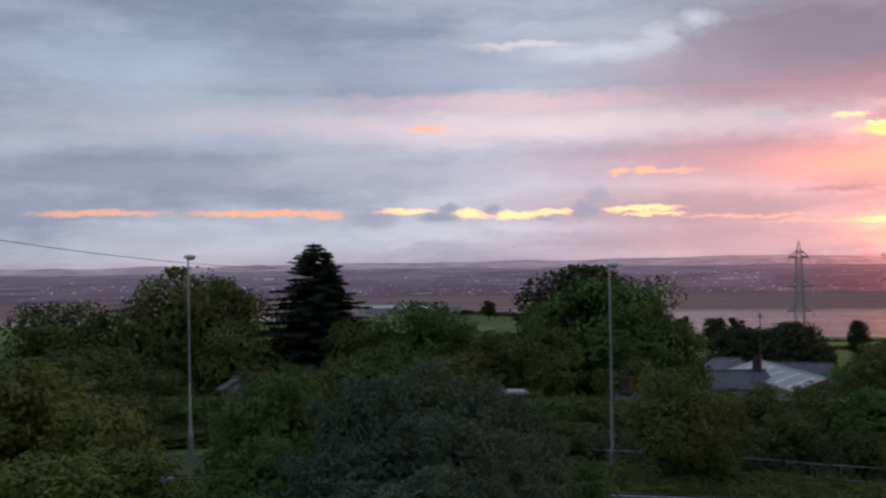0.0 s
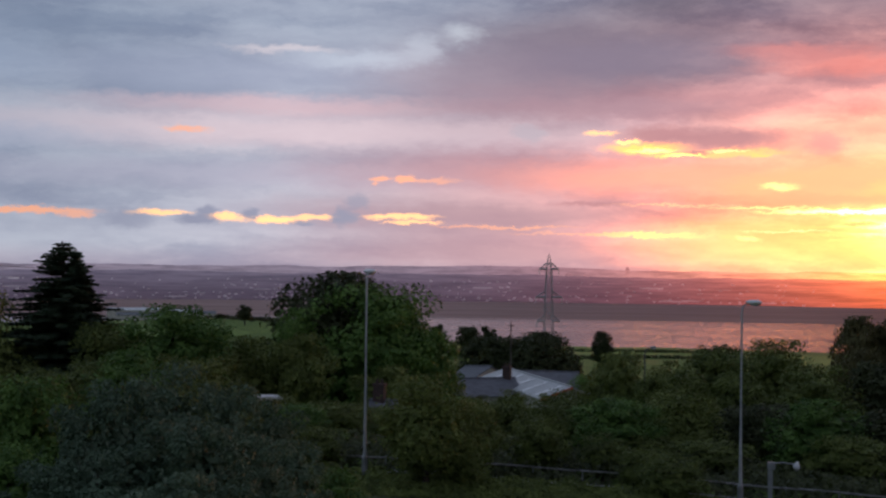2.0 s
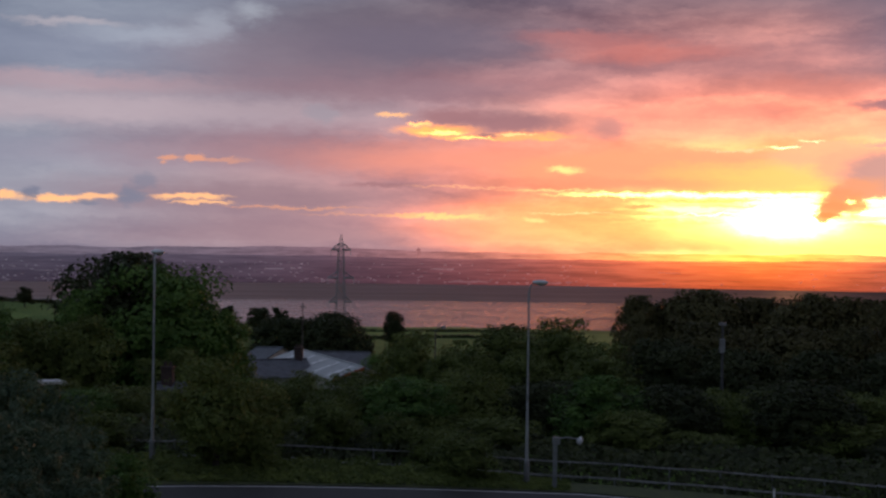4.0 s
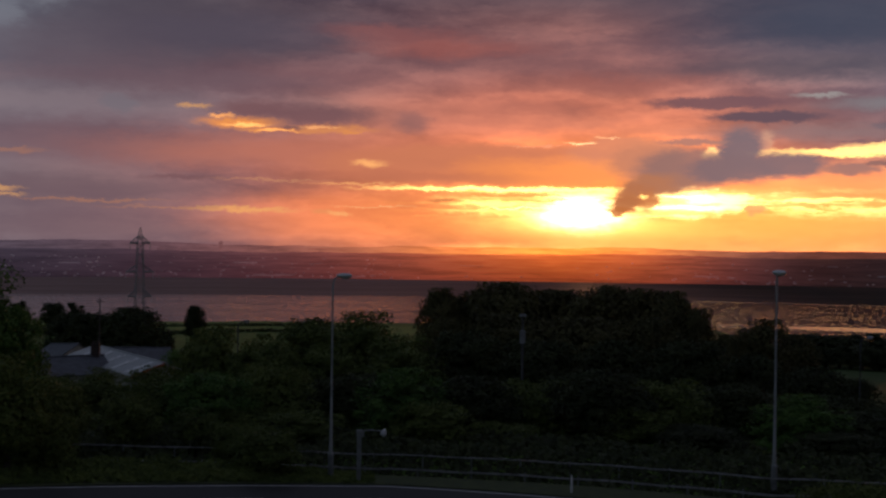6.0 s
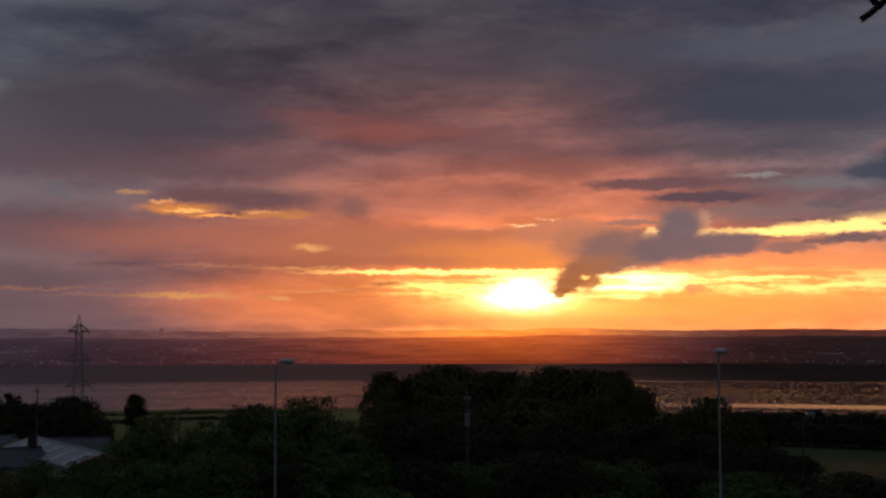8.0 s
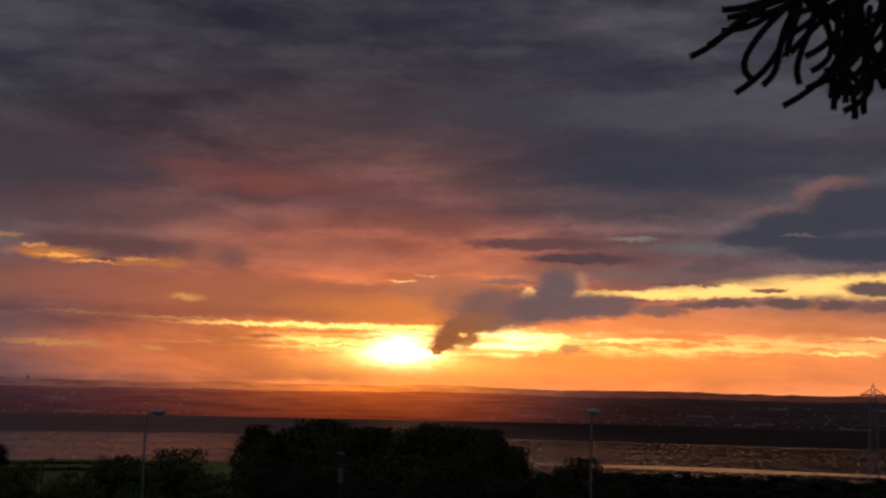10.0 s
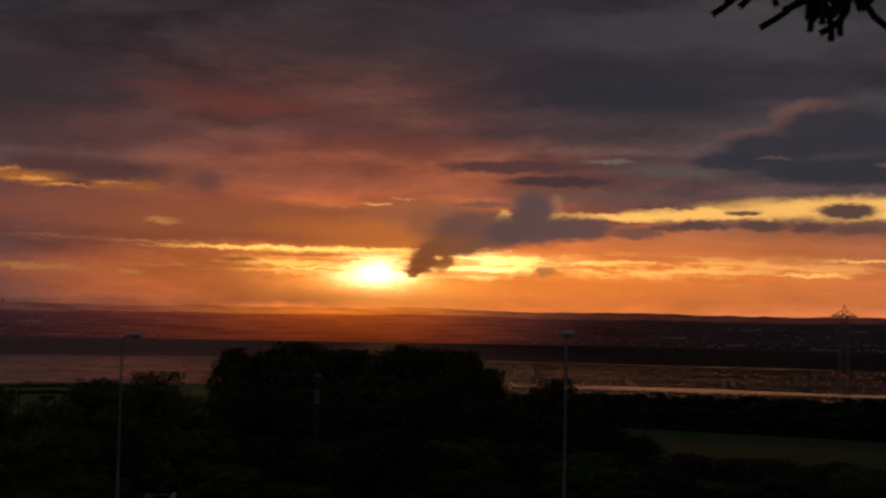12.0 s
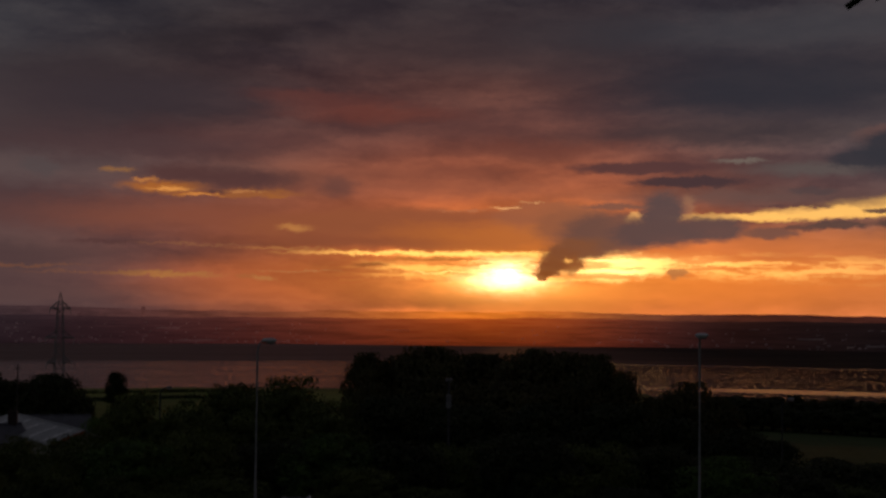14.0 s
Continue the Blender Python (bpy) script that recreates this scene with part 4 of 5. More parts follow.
# the dark block of trees before the sun, its leaf colour warmed for glare
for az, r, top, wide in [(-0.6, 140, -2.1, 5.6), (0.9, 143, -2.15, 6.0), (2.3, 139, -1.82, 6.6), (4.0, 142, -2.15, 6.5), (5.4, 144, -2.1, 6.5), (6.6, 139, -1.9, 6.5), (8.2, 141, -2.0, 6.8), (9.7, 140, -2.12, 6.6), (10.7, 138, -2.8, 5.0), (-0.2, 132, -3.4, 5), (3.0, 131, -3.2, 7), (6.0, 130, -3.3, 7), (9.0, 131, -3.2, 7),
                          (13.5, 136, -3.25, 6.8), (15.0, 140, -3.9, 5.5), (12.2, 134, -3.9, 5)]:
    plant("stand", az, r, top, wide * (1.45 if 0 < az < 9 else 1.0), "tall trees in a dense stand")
# trees past the field and along the shore
for i in range(32):
    az = 15.2 + i * 0.55
    plant("far", az, 330 + 20 * (i % 3), -3.78 + 0.14 * math.sin(i * 2.3) - 0.06 * (i % 2), 13.0 + 2.5 * math.sin(i * 1.9), "far hedgerow trees")
plant("far", 23.8, 322, -3.72, 12.5)
plant("far", 27.5, 310, -3.55, 15.0)
for i in range(36):
    plant("far", 14.8 + i * 0.5, 316 + 5 * (i % 2), -4.25 + 0.1 * math.sin(i * 1.7), 10.0 + 2 * math.sin(i * 2.9), "bushes along the field's far edge")
plant("far", -27.45, 560, -1.92, 8.2, "", None, "round-headed tree alone on the far field")
plant("far", -28.5, 590, -2.30, 5.0)
plant("far", -25.6, 600, -2.35, 5.0)
plant("dark", -11.45, 420, -2.92, 7.2, "", None, "lone egg-shaped dark tree standing in a field")
plant("far", -18.8, 520, -2.72, 7.0)
for az, w in [(-17.4, 12), (-16.6, 10)]:
    plant("far", az, 560, -2.80, w)
# hedges between the fields
for r, a0, a1, step, high in [(500, -21, -13, 0.85, 2.2), (660, -22, -3, 0.7, 2.2), (900, -20, -3, 0.6, 2.2), (620, -29.5, -23, 0.7, 1.8)]:
    pts, outs = [], []
    rng = np.random.default_rng(int(r))
    a = a0
    while a < a1:
        p = np.array(on_ground(a + rng.uniform(-0.2, 0.2), r + 26 * math.sin(a * 0.55)))
        m = 90
        q = rng.normal(size=(m, 3))
        q /= np.linalg.norm(q, axis=1, keepdims=True)
        grown = rng.uniform(0.6, 1.35)
        pts.append(p + q * np.array((r * 0.0095 * step, 1.2, high * 0.55 * grown)) + np.array((0, 0, high * 0.4)))
        outs.append(q)
        a += step * 0.36
    hedge = new("hedge", leaves_mesh("hedge", np.concatenate(pts), np.concatenate(outs), 1.0, LEAF_DARK, int(r)))
    tagged(hedge, "low dark clipped hedge between two fields", "hedge", "field hedges")

# low scrub and long grass under the fence
rng = np.random.default_rng(77)
n_s = 26000
az_s = rng.uniform(-26, 40, n_s)
off_s = rng.uniform(2.2, 15.0, n_s)
lump_s = np.array([0.5 + 0.5 * noise.noise(Vector((a * 0.55, o * 0.3, 3.0))) for a, o in zip(az_s, off_s)])
high_s = (0.25 + 1.9 * np.clip(lump_s, 0, 1)) * np.clip((off_s - 1.6) / 4.0, 0.12, 1.0) * rng.uniform(0.2, 1.0, n_s)
pts = np.empty((n_s, 3))
for i in range(n_s):
    r = road_r(az_s[i]) + off_s[i]
    p = on_ground(az_s[i], r)
    pts[i] = (p.x, p.y, max(p.z, road_z(az_s[i]) * math.exp(-(off_s[i] / 22) ** 2)) + high_s[i])
scrub = new("scrub", leaves_mesh("scrub", pts, np.repeat(np.array((0, -0.4, 0.6))[None, :], n_s, 0), 0.42, LEAF_DARK, 78))
tagged(scrub, "dark tangled scrub and long grass under the fence", "scrub", kind="stuff")


def kerb(a):
    """Offset of the carriageway's outer edge from the line of lamps."""
    return table(a, (-60, -30, -23, -12, -3, 12, 60), (-6.0, -6.0, -5.6, -3.4, -1.3, -2.2, -2.2))


n_g = 16000
az_g = rng.uniform(-30, -3.5, n_g)
pts = np.empty((n_g, 3))
for i, (a, u) in enumerate(zip(az_g, rng.uniform(0.06, 1.0, n_g))):
    off = kerb(a) + (1.5 - kerb(a)) * u
    r = road_r(a) + off
    tuft = 0.5 + 0.5 * noise.noise(Vector((a * 0.9, off * 0.5, 8.0)))
    pts[i] = (r * math.sin(radians(a)), r * math.cos(radians(a)), road_z(a) + 0.4 + (0.08 + 0.75 * max(0.0, tuft)) * rng.uniform(0.1, 1.0) * min(1.0, u * 3) * (0.12 + 0.88 * ease(-a, 3.5, 11.0)))
grass = new("long_grass", leaves_mesh("long_grass", pts, np.repeat(np.array((0, -0.7, 0.4))[None, :], n_g, 0), 0.34, LEAF_OAK, 79, 0.5))
tagged(grass, "uncut dark green grass along the roadside", "grass", kind="stuff")

# ---- road, barriers, lamps ----


def band(name, mat, r_in, r_out, a0, a1, lift, step=1.0):
    """A strip that follows the road's bend between two offsets from the line of lamps."""
    azs = [a0 + (a1 - a0) * i / max(1, round((a1 - a0) / step)) for i in range(max(1, round((a1 - a0) / step)) + 1)]
    vs, fs = [], []
    cuts = 1 if not callable(r_out) and not callable(r_in) and r_out - r_in < 1 else 3
    for a in azs:
        for c in range(cuts + 1):
            lo, hi = (f(a) if callable(f) else f for f in (r_in, r_out))
            r = road_r(a) + lo + (hi - lo) * c / cuts
            vs.append((r * math.sin(radians(a)), r * math.cos(radians(a)), road_z(a) + lift))
    for i in range(len(azs) - 1):
        for c in range(cuts):
            k = i * (cuts + 1) + c
            fs.append((k, k + cuts + 1, k + cuts + 2, k + 1))
    ob = sheet_mesh(name, vs, fs, mat)
    thick = ob.modifiers.new("thickness", "SOLIDIFY")
    thick.thickness, thick.offset = 0.12, -1.0
    return ob


ROAD_LIFT = 0.30
tagged(band("road", ASPHALT, lambda a: kerb(a) - 7.6, kerb, -58, 58, ROAD_LIFT), "dark asphalt carriageway bending along the hillside", "road", kind="structure")
line = tagged(band("road_marking", LINE_PAINT, lambda a: kerb(a) - 0.55, lambda a: kerb(a) - 0.4, -58, 58, ROAD_LIFT + 0.006), "worn white edge line along the road", "road marking", kind="structure")
for i in range(15):
    a = -44 + i * 6.6
    tagged(band("road_marking", LINE_PAINT, lambda b: kerb(b) - 4.1, lambda b: kerb(b) - 3.95, a, a + 2.6, ROAD_LIFT + 0.006, 0.6), "white dashed lane line on asphalt", "road marking", kind="structure")
tagged(band("verge", plain("dry_verge_grass", (0.045, 0.06, 0.022), (0.10, 0.115, 0.045), 0.9, 0, 1.5, 0.5), kerb, 1.4, -58, 58, ROAD_LIFT + 0.05), "narrow strip of dry grass beside the road", "verge", kind="structure")


def on_road(az, off, up=0.0):
    r = road_r(az) + off
    return Vector((r * math.sin(radians(az)), r * math.cos(radians(az)), road_z(az) + up))


def barrier(name, label, off, heights, size, post_h, post_step, a0, a1, mat):
    thing = tagged(new(name), label, "barrier")
    for h in heights:
        bm = bmesh.new()
        n = int((a1 - a0) / 0.5)
        prev = None
        w, t = size
        for i in range(n + 1):
            a = a0 + (a1 - a0) * i / n
            wob = 0.02 * math.sin(i * 0.7)
            prof = [(-t, -w / 2), (-t * 0.2, -w / 4), (-t, 0), (-t * 0.2, w / 4), (-t, w / 2), (0.02, w / 2), (0.02, -w / 2)]
            ring = [bm.verts.new(on_road(a, off + p, h + q + wob)) for p, q in prof]
            if prev:
                for k in range(7):
                    bm.faces.new((prev[k], ring[k], ring[(k + 1) % 7], prev[(k + 1) % 7]))
            prev = ring
        part("rail", bm, mat, thing)
    bm = bmesh.new()
    box(bm, (0, 0, post_h / 2 - 0.15), (0.09, 0.12, post_h + 0.3), 0, 0.008)
    me = bpy.data.meshes.new("post")
    bm.to_mesh(me)
    bm.free()
    me.materials.append(GALVANISED)
    a = a0
    while a <= a1:
        p = new("post", me)
        p.location, p.parent = on_road(a, off + 0.09), thing
        p.rotation_euler.z = -radians(a)
        a += post_step
    return thing


barrier("crash_barrier", "galvanised steel crash barrier on short posts", 1.9, (0.62,), (0.10, 0.06), 0.75, 2.4, -25.5, 45, FENCE_RAIL)
barrier("safety_fence", "long steel rail fence behind the crash barrier", 4.4, (1.05,), (0.085, 0.05), 1.1, 2.2, -25.5, 45, FENCE_RAIL)


def street_lamp(tall, reach, label, head=1.0, steel=None, shell=None):
    """A tapered column with a bent arm and a flat lantern reaching along local +X."""
    thing = tagged(new("street_lamp"), label, "street lamp", "street lamps")
    bm = bmesh.new()
    bend = [(0, 0, 0), (0, 0, tall * 0.2), (0, 0, tall * 0.94)]
    rad = [0.14, 0.095, 0.065]
    for k in range(1, 6):
        f = k / 5 * math.pi / 2
        bend.append((reach * 0.55 * (1 - math.cos(f)), 0, tall * 0.94 + (tall * 0.06 - 0.08) * math.sin(f)))
        rad.append(0.065 - 0.004 * k)
    bend.append((reach, 0, tall - 0.04))
    rad.append(0.04)
    tube(bm, bend, rad, 10)
    part("column", bm, steel or COLUMN, thing)
    bm = bmesh.new()
    tube(bm, [(0, 0, -0.2), (0, 0, 1.7), (0, 0, 1.75)], [0.165, 0.165, 0.12], 10)
    part("base_sleeve", bm, GALVANISED, thing)
    bm = bmesh.new()
    bmesh.ops.create_uvsphere(bm, u_segments=14, v_segments=8, radius=0.5, matrix=Matrix.Translation((reach + 0.3 * head, 0, tall + 0.05)) @ Matrix.Diagonal((0.95 * head, 0.74 * head, 0.28 * head, 1)))
    lantern = part("lantern", bm, shell or LAMP_WHITE, thing, "pale oval lantern housing")
    bm = bmesh.new()
    bmesh.ops.create_uvsphere(bm, u_segments=12, v_segments=6, radius=0.5, matrix=Matrix.Translation((reach + 0.36 * head, 0, tall - 0.04)) @ Matrix.Diagonal((0.68 * head, 0.56 * head, 0.24 * head, 1)))
    part("bowl", bm, LAMP_GLASS, lantern)
    return thing


lamp = street_lamp(12.0, 0.35, "tall galvanised street lamp with an oval lantern")
first = True
for az, turn in [(-40.8, 80), (-22.05, 75), (-5.42, 0), (14.2, -80), (37, -20), (-60, 30)]:
    foot = on_road(az, 4.6 if az == 14.2 else 0.0, 0.0)
    m = Matrix.Translation(foot) @ Matrix.Rotation(radians(-az + turn), 4, "Z")
    if first:
        lamp.matrix_basis, first = m, False
    else:
        copy_thing(lamp, m)
low_lamp = street_lamp(8.0, 0.5, "slim grey street lamp among the trees", 0.65, DULL_STEEL, RAIL_STEEL)
for i, (az, r, top) in enumerate([(-9.6, 112, -3.6), (17.7, 108, -3.8)] + [(31.5, 112, -4.2)]):
    foot = on_ground(az, r)
    z = EYE.z + r * math.tan(radians(top))
    m = Matrix.Translation((foot.x, foot.y, foot.z)) @ Matrix.Rotation(radians(-az), 4, "Z") @ Matrix.Diagonal((1, 1, (z - foot.z) / 8.0, 1))
    if i == 0:
        low_lamp.matrix_basis = m
    else:
        copy_thing(low_lamp, m @ Matrix.Diagonal((*[1 / k for k in low_lamp.scale], 1)))


def mast(az, r, top):
    """A slim mast with a pale cabinet and cap near its head."""
    foot = on_ground(az, r)
    tall = EYE.z + r * math.tan(radians(top)) - foot.z
    thing = tagged(new("signal_mast"), "slim grey mast with pale boxes near its top", "mast")
    thing.matrix_basis = Matrix.Translation(foot) @ Matrix.Rotation(radians(-az), 4, "Z")
    bm = bmesh.new()
    tube(bm, [(0, 0, -0.3), (0, 0, tall * 0.5), (0, 0, tall - 0.1)], [0.13, 0.11, 0.09], 10)
    part("pole", bm, DULL_STEEL, thing)
    bm = bmesh.new()
    box(bm, (0, -0.02, tall - 1.9), (0.46, 0.42, 1.15), 0, 0.06)
    part("cabinet", bm, GALVANISED, thing, "pale equipment cabinet")
    bm = bmesh.new()
    box(bm, (0, 0, tall - 0.12), (0.62, 0.4, 0.26), 0, 0.05)
    part("cap", bm, GALVANISED, thing)
    return thing


mast(3.12, 106, -3.14)


def camera_post(az):
    """A short square post with an arm that carries a small round lamp."""
    thing = tagged(new("roadside_post"), "square grey roadside post with a lamp on a side arm", "post")
    thing.matrix_basis = Matrix.Translation(on_road(az, -1.0, 0.25)) @ Matrix.Rotation(radians(-az), 4, "Z")
    bm = bmesh.new()
    box(bm, (0, 0, 1.42), (0.26, 0.26, 3.0), 0, 0.02)
    part("post", bm, GALVANISED, thing)
    bm = bmesh.new()
    box(bm, (0.06, 0, 2.85), (0.44, 0.34, 0.40), 0, 0.04)
    part("head_box", bm, GALVANISED, thing)
    bm = bmesh.new()
    tube(bm, [(0.15, 0, 2.98), (0.7, 0, 3.05), (1.35, 0, 2.98)], [0.04, 0.035, 0.03], 8)
    part("arm", bm, GALVANISED, thing)
    bm = bmesh.new()
    bmesh.ops.create_uvsphere(bm, u_segments=12, v_segments=8, radius=0.19, matrix=Matrix.Translation((1.38, 0, 2.86)) @ Matrix.Diagonal((1, 0.9, 1.1, 1)))
    globe = part("lamp_globe", bm, LAMP_GLASS, thing, "pale round lamp globe")
    bm = bmesh.new()
    tube(bm, [(1.42, 0, 3.0), (1.46, 0, 3.14)], [0.10, 0.05], 8)
    part("lamp_cap", bm, LAMP_WHITE, globe)
    return thing


camera_post(-4.16)
bm = bmesh.new()
tube(bm, [(0, 0, -0.2), (0, 0, 0.9), (0, 0, 1.0)], [0.06, 0.055, 0.03], 8)
marker = tagged(part("marker_post", bm, LAMP_WHITE), "short white marker post on the verge", "marker post")
marker.location = on_road(5.4, -0.8, 0.3)


# ---- pylons and wires ----
def pylon(az, r, tall, arms, label):
    """A lattice tower: four legs, cross bracing, cross-arms with insulators, and a peak."""
    thing = tagged(new("pylon"), label, "pylon")
    foot = on_ground(az, r)
    thing.matrix_basis = Matrix.Translation(foot) @ Matrix.Rotation(radians(-az + 12), 4, "Z")
    waist = tall * 0.52

    def half(z):
        return table(z, (0, waist, tall * 0.88, tall), (tall * 0.046, tall * 0.034, tall * 0.022, 0.12))

    levels = [0.0, tall * 0.14, tall * 0.26, tall * 0.36, tall * 0.45, waist, tall * 0.59, tall * 0.66, tall * 0.73, tall * 0.80, tall * 0.87, tall * 0.93]
    for sx, sy in ((1, 1), (1, -1), (-1, -1), (-1, 1)):
        bm = bmesh.new()
        tube(bm, [(sx * half(z), sy * half(z), z) for z in levels + [tall]], [0.10] * len(levels) + [0.07], 4)
        part("leg", bm, PYLON_STEEL, thing)
    bm = bmesh.new()
    for z0, z1 in zip(levels, levels[1:]):
        a, b = half(z0), half(z1)
        for rot in range(4):
            q = Matrix.Rotation(rot * math.pi / 2, 3, "Z")
            tube(bm, [q @ Vector((-a, a, z0)), q @ Vector((b, b, z1))], [0.058, 0.058], 4)
            tube(bm, [q @ Vector((a, a, z0)), q @ Vector((-b, b, z1))], [0.058, 0.058], 4)
            tube(bm, [q @ Vector((-b, b, z1)), q @ Vector((b, b, z1))], [0.05, 0.05], 4)
    part("bracing", bm, PYLON_STEEL, thing)
    for z, reach in arms:
        h = half(z)
        for s in (1, -1):
            bm = bmesh.new()
            tip = Vector((s * reach, 0, z))
            for sy in (1, -1):
                tube(bm, [Vector((s * h, sy * h, z)), tip], [0.34, 0.24], 4)
                tube(bm, [Vector((s * h, sy * h, z + 2.0)), tip], [0.12, 0.10], 4)
            for k in (0.35, 0.65):
                x = s * (h + (reach - h) * k)
                tube(bm, [(x, 0, z), (x, 0, z + 2.0 * (1 - k))], [0.09, 0.09], 4)
            arm = part("cross_arm", bm, PYLON_STEEL, thing)
            bm = bmesh.new()
            for k in range(6):
                tube(bm, [(s * reach, 0, z - 0.1 - k * 0.33), (s * reach, 0, z - 0.3 - k * 0.33)], [0.16, 0.10], 8)
            part("insulator", bm, LAMP_WHITE, arm)
    return thing


P1, P2 = 430.0, 480.0
g1, g2 = on_ground(-13.88, P1).z, on_ground(26.12, P2).z
t1, t2 = EYE.z + P1 * math.tan(radians(0.52)) - g1, EYE.z + P2 * math.tan(radians(0.40)) - g2


def at_el(el, r, g):
    return EYE.z + r * math.tan(radians(el)) - g


pylon(-13.88, P1, t1, [(at_el(-0.16, P1, g1), 3.3), (at_el(-1.42, P1, g1), 4.5), (at_el(-2.5, P1, g1), 3.9)], "tall grey lattice power pylon with three cross-arms")
pylon(26.12, P2, t2, [(at_el(-0.10, P2, g2), 4.5), (at_el(-0.62, P2, g2), 2.8)], "distant lattice power pylon above the shore trees")


def wire(name, ends, sag, radius, label):
    bm = bmesh.new()
    a, b = Vector(ends[0]), Vector(ends[1])
    pts = [a.lerp(b, i / 24) - Vector((0, 0, sag * 4 * (i / 24) * (1 - i / 24))) for i in range(25)]
    tube(bm, pts, [radius] * 25, 5)
    return tagged(part(name, bm, CABLE), label, "cable")


wire("overhead_cable", (EYE + way(-58, 2.9) * 70, EYE + way(-36.4, -0.35) * 112), 0.7, 0.022, "thin black overhead cable strung above the trees")

# ---- the house below the road ----


def roof_plane(bm, a, b, c, d, thick=0.12):
    """A slab with corners a b c d."""
    top = [bm.verts.new(p) for p in (a, b, c, d)]
    low = [bm.verts.new(Vector(p) - Vector((0, 0, thick))) for p in (a, b, c, d)]
    bm.faces.new(top)
    bm.faces.new(low[::-1])
    for k in range(4):
        bm.faces.new((top[k], low[k], low[(k + 1) % 4], top[(k + 1) % 4]))


def gabled(name, label, ridge_a, ridge_b, side, drop, floor_z, roof_mat, strips=0, chimney=None, verge=False):
    """A long gabled building along the ridge from ridge_a to ridge_b."""
    thing = tagged(new(name), label, "house")
    a, b = Vector(ridge_a), Vector(ridge_b)
    along = (b - a).normalized()
    out = Vector((along.y, -along.x, 0))
    # body with gable ends
    bm = bmesh.new()
    inset = side - 0.35
    dz = drop * inset / side
    ring = []
    for p in (a + along * 0.3, b - along * 0.3):
        ring.append([bm.verts.new(q) for q in (Vector((*(p + out * inset).xy, floor_z)), p + out * inset - Vector((0, 0, dz + 0.1)), p - Vector((0, 0, 0.12)), p - out * inset - Vector((0, 0, dz + 0.1)), Vector((*(p - out * inset).xy, floor_z)))])
    bm.faces.new(ring[0])
    bm.faces.new(ring[1][::-1])
    for k in range(5):
        bm.faces.new((ring[0][k], ring[1][k], ring[1][(k + 1) % 5], ring[0][(k + 1) % 5]))
    bmesh.ops.recalc_face_normals(bm, faces=bm.faces)
    wall = part("wall", bm, RENDER_WALL, thing)
    for s in (1, -1):
        bm = bmesh.new()
        low = Vector((0, 0, -drop))
        roof_plane(bm, a, b, b + out * s * side + low, a + out * s * side + low)
        bmesh.ops.recalc_face_normals(bm, faces=bm.faces)
        roof = part("roof", bm, roof_mat, thing)
        n_len = (b - a).length
        # courses that stand proud of the slope
        bm = bmesh.new()
        for k in range(1, 9):
            p = a + (out * s * side + low) * (k / 9) + Vector((0, 0, 0.012))
            q = p + along * n_len
            e = (out * s * side + low).normalized() * 0.05
            roof_plane(bm, p, q, q + e, p + e, 0.03)
        bmesh.ops.recalc_face_normals(bm, faces=bm.faces)
        part("course", bm, roof_mat, roof)
        for k in range(strips):
            f = (k + 0.7) / (strips + 0.4)
            p = a + along * n_len * f + (out * s * side + low) * 0.12 + Vector((0, 0, 0.05))
            q = a + along * n_len * f + (out * s * side + low) * 0.92 + Vector((0, 0, 0.05))
            bm = bmesh.new()
            roof_plane(bm, p, p + along * 1.1, q + along * 1.1, q, 0.04)
            bmesh.ops.recalc_face_normals(bm, faces=bm.faces)
            part("rooflight", bm, ROOFLIGHT, roof, "pale translucent rooflight strip")
        # barge board whose red colour carries the sun's glint
        if verge and s == 1:
            bm = bmesh.new()
            roof_plane(bm, b + along * 0.06 + Vector((0, 0, 0.06)), b + along * 0.12 + Vector((0, 0, 0.06)), b + along * 0.12 + out * s * side + low + Vector((0, 0, 0.06)), b + along * 0.06 + out * s * side + low + Vector((0, 0, 0.06)), 0.3)
            bmesh.ops.recalc_face_normals(bm, faces=bm.faces)
            part("barge_board", bm, VERGE_GLINT, thing, "barge board coloured red for the low sun's glint")
    bm = bmesh.new()
    tube(bm, [a + Vector((0, 0, 0.03)), b + Vector((0, 0, 0.03))], [0.12, 0.12], 6)
    part("ridge_tile", bm, roof_mat, thing)
    if chimney:
        p = a + along * chimney
        bm = bmesh.new()
        box(bm, (p.x, p.y, p.z + 0.2), (0.95, 0.7, 2.2), 0, 0.03)
        box(bm, (p.x, p.y, p.z + 1.3), (1.1, 0.85, 0.16), 0, 0.03)
        stack = part("chimney", bm, BRICK_RED, thing, "red brick chimney stack")
        for s in (-0.22, 0.22):
            bm = bmesh.new()
            tube(bm, [(p.x + s, p.y, p.z + 1.36), (p.x + s, p.y, p.z + 1.75)], [0.15, 0.12], 8)
            part("chimney_pot", bm, BRICK_RED, stack)
    for k in range(4):
        p = a + along * ((b - a).length * (k + 0.6) / 4.2)
        bm = bmesh.new()
        q = p + out * (inset + 0.0)
        box(bm, (q.x, q.y, floor_z + 1.6), (1.3, 0.12, 1.1), math.degrees(math.atan2(along.y, along.x)), 0.02)
        part("window", bm, WINDOW, wall)
    return thing


def sight(az, el, r):
    return EYE + Vector((r * math.sin(radians(az)), r * math.cos(radians(az)), r * math.tan(radians(el))))


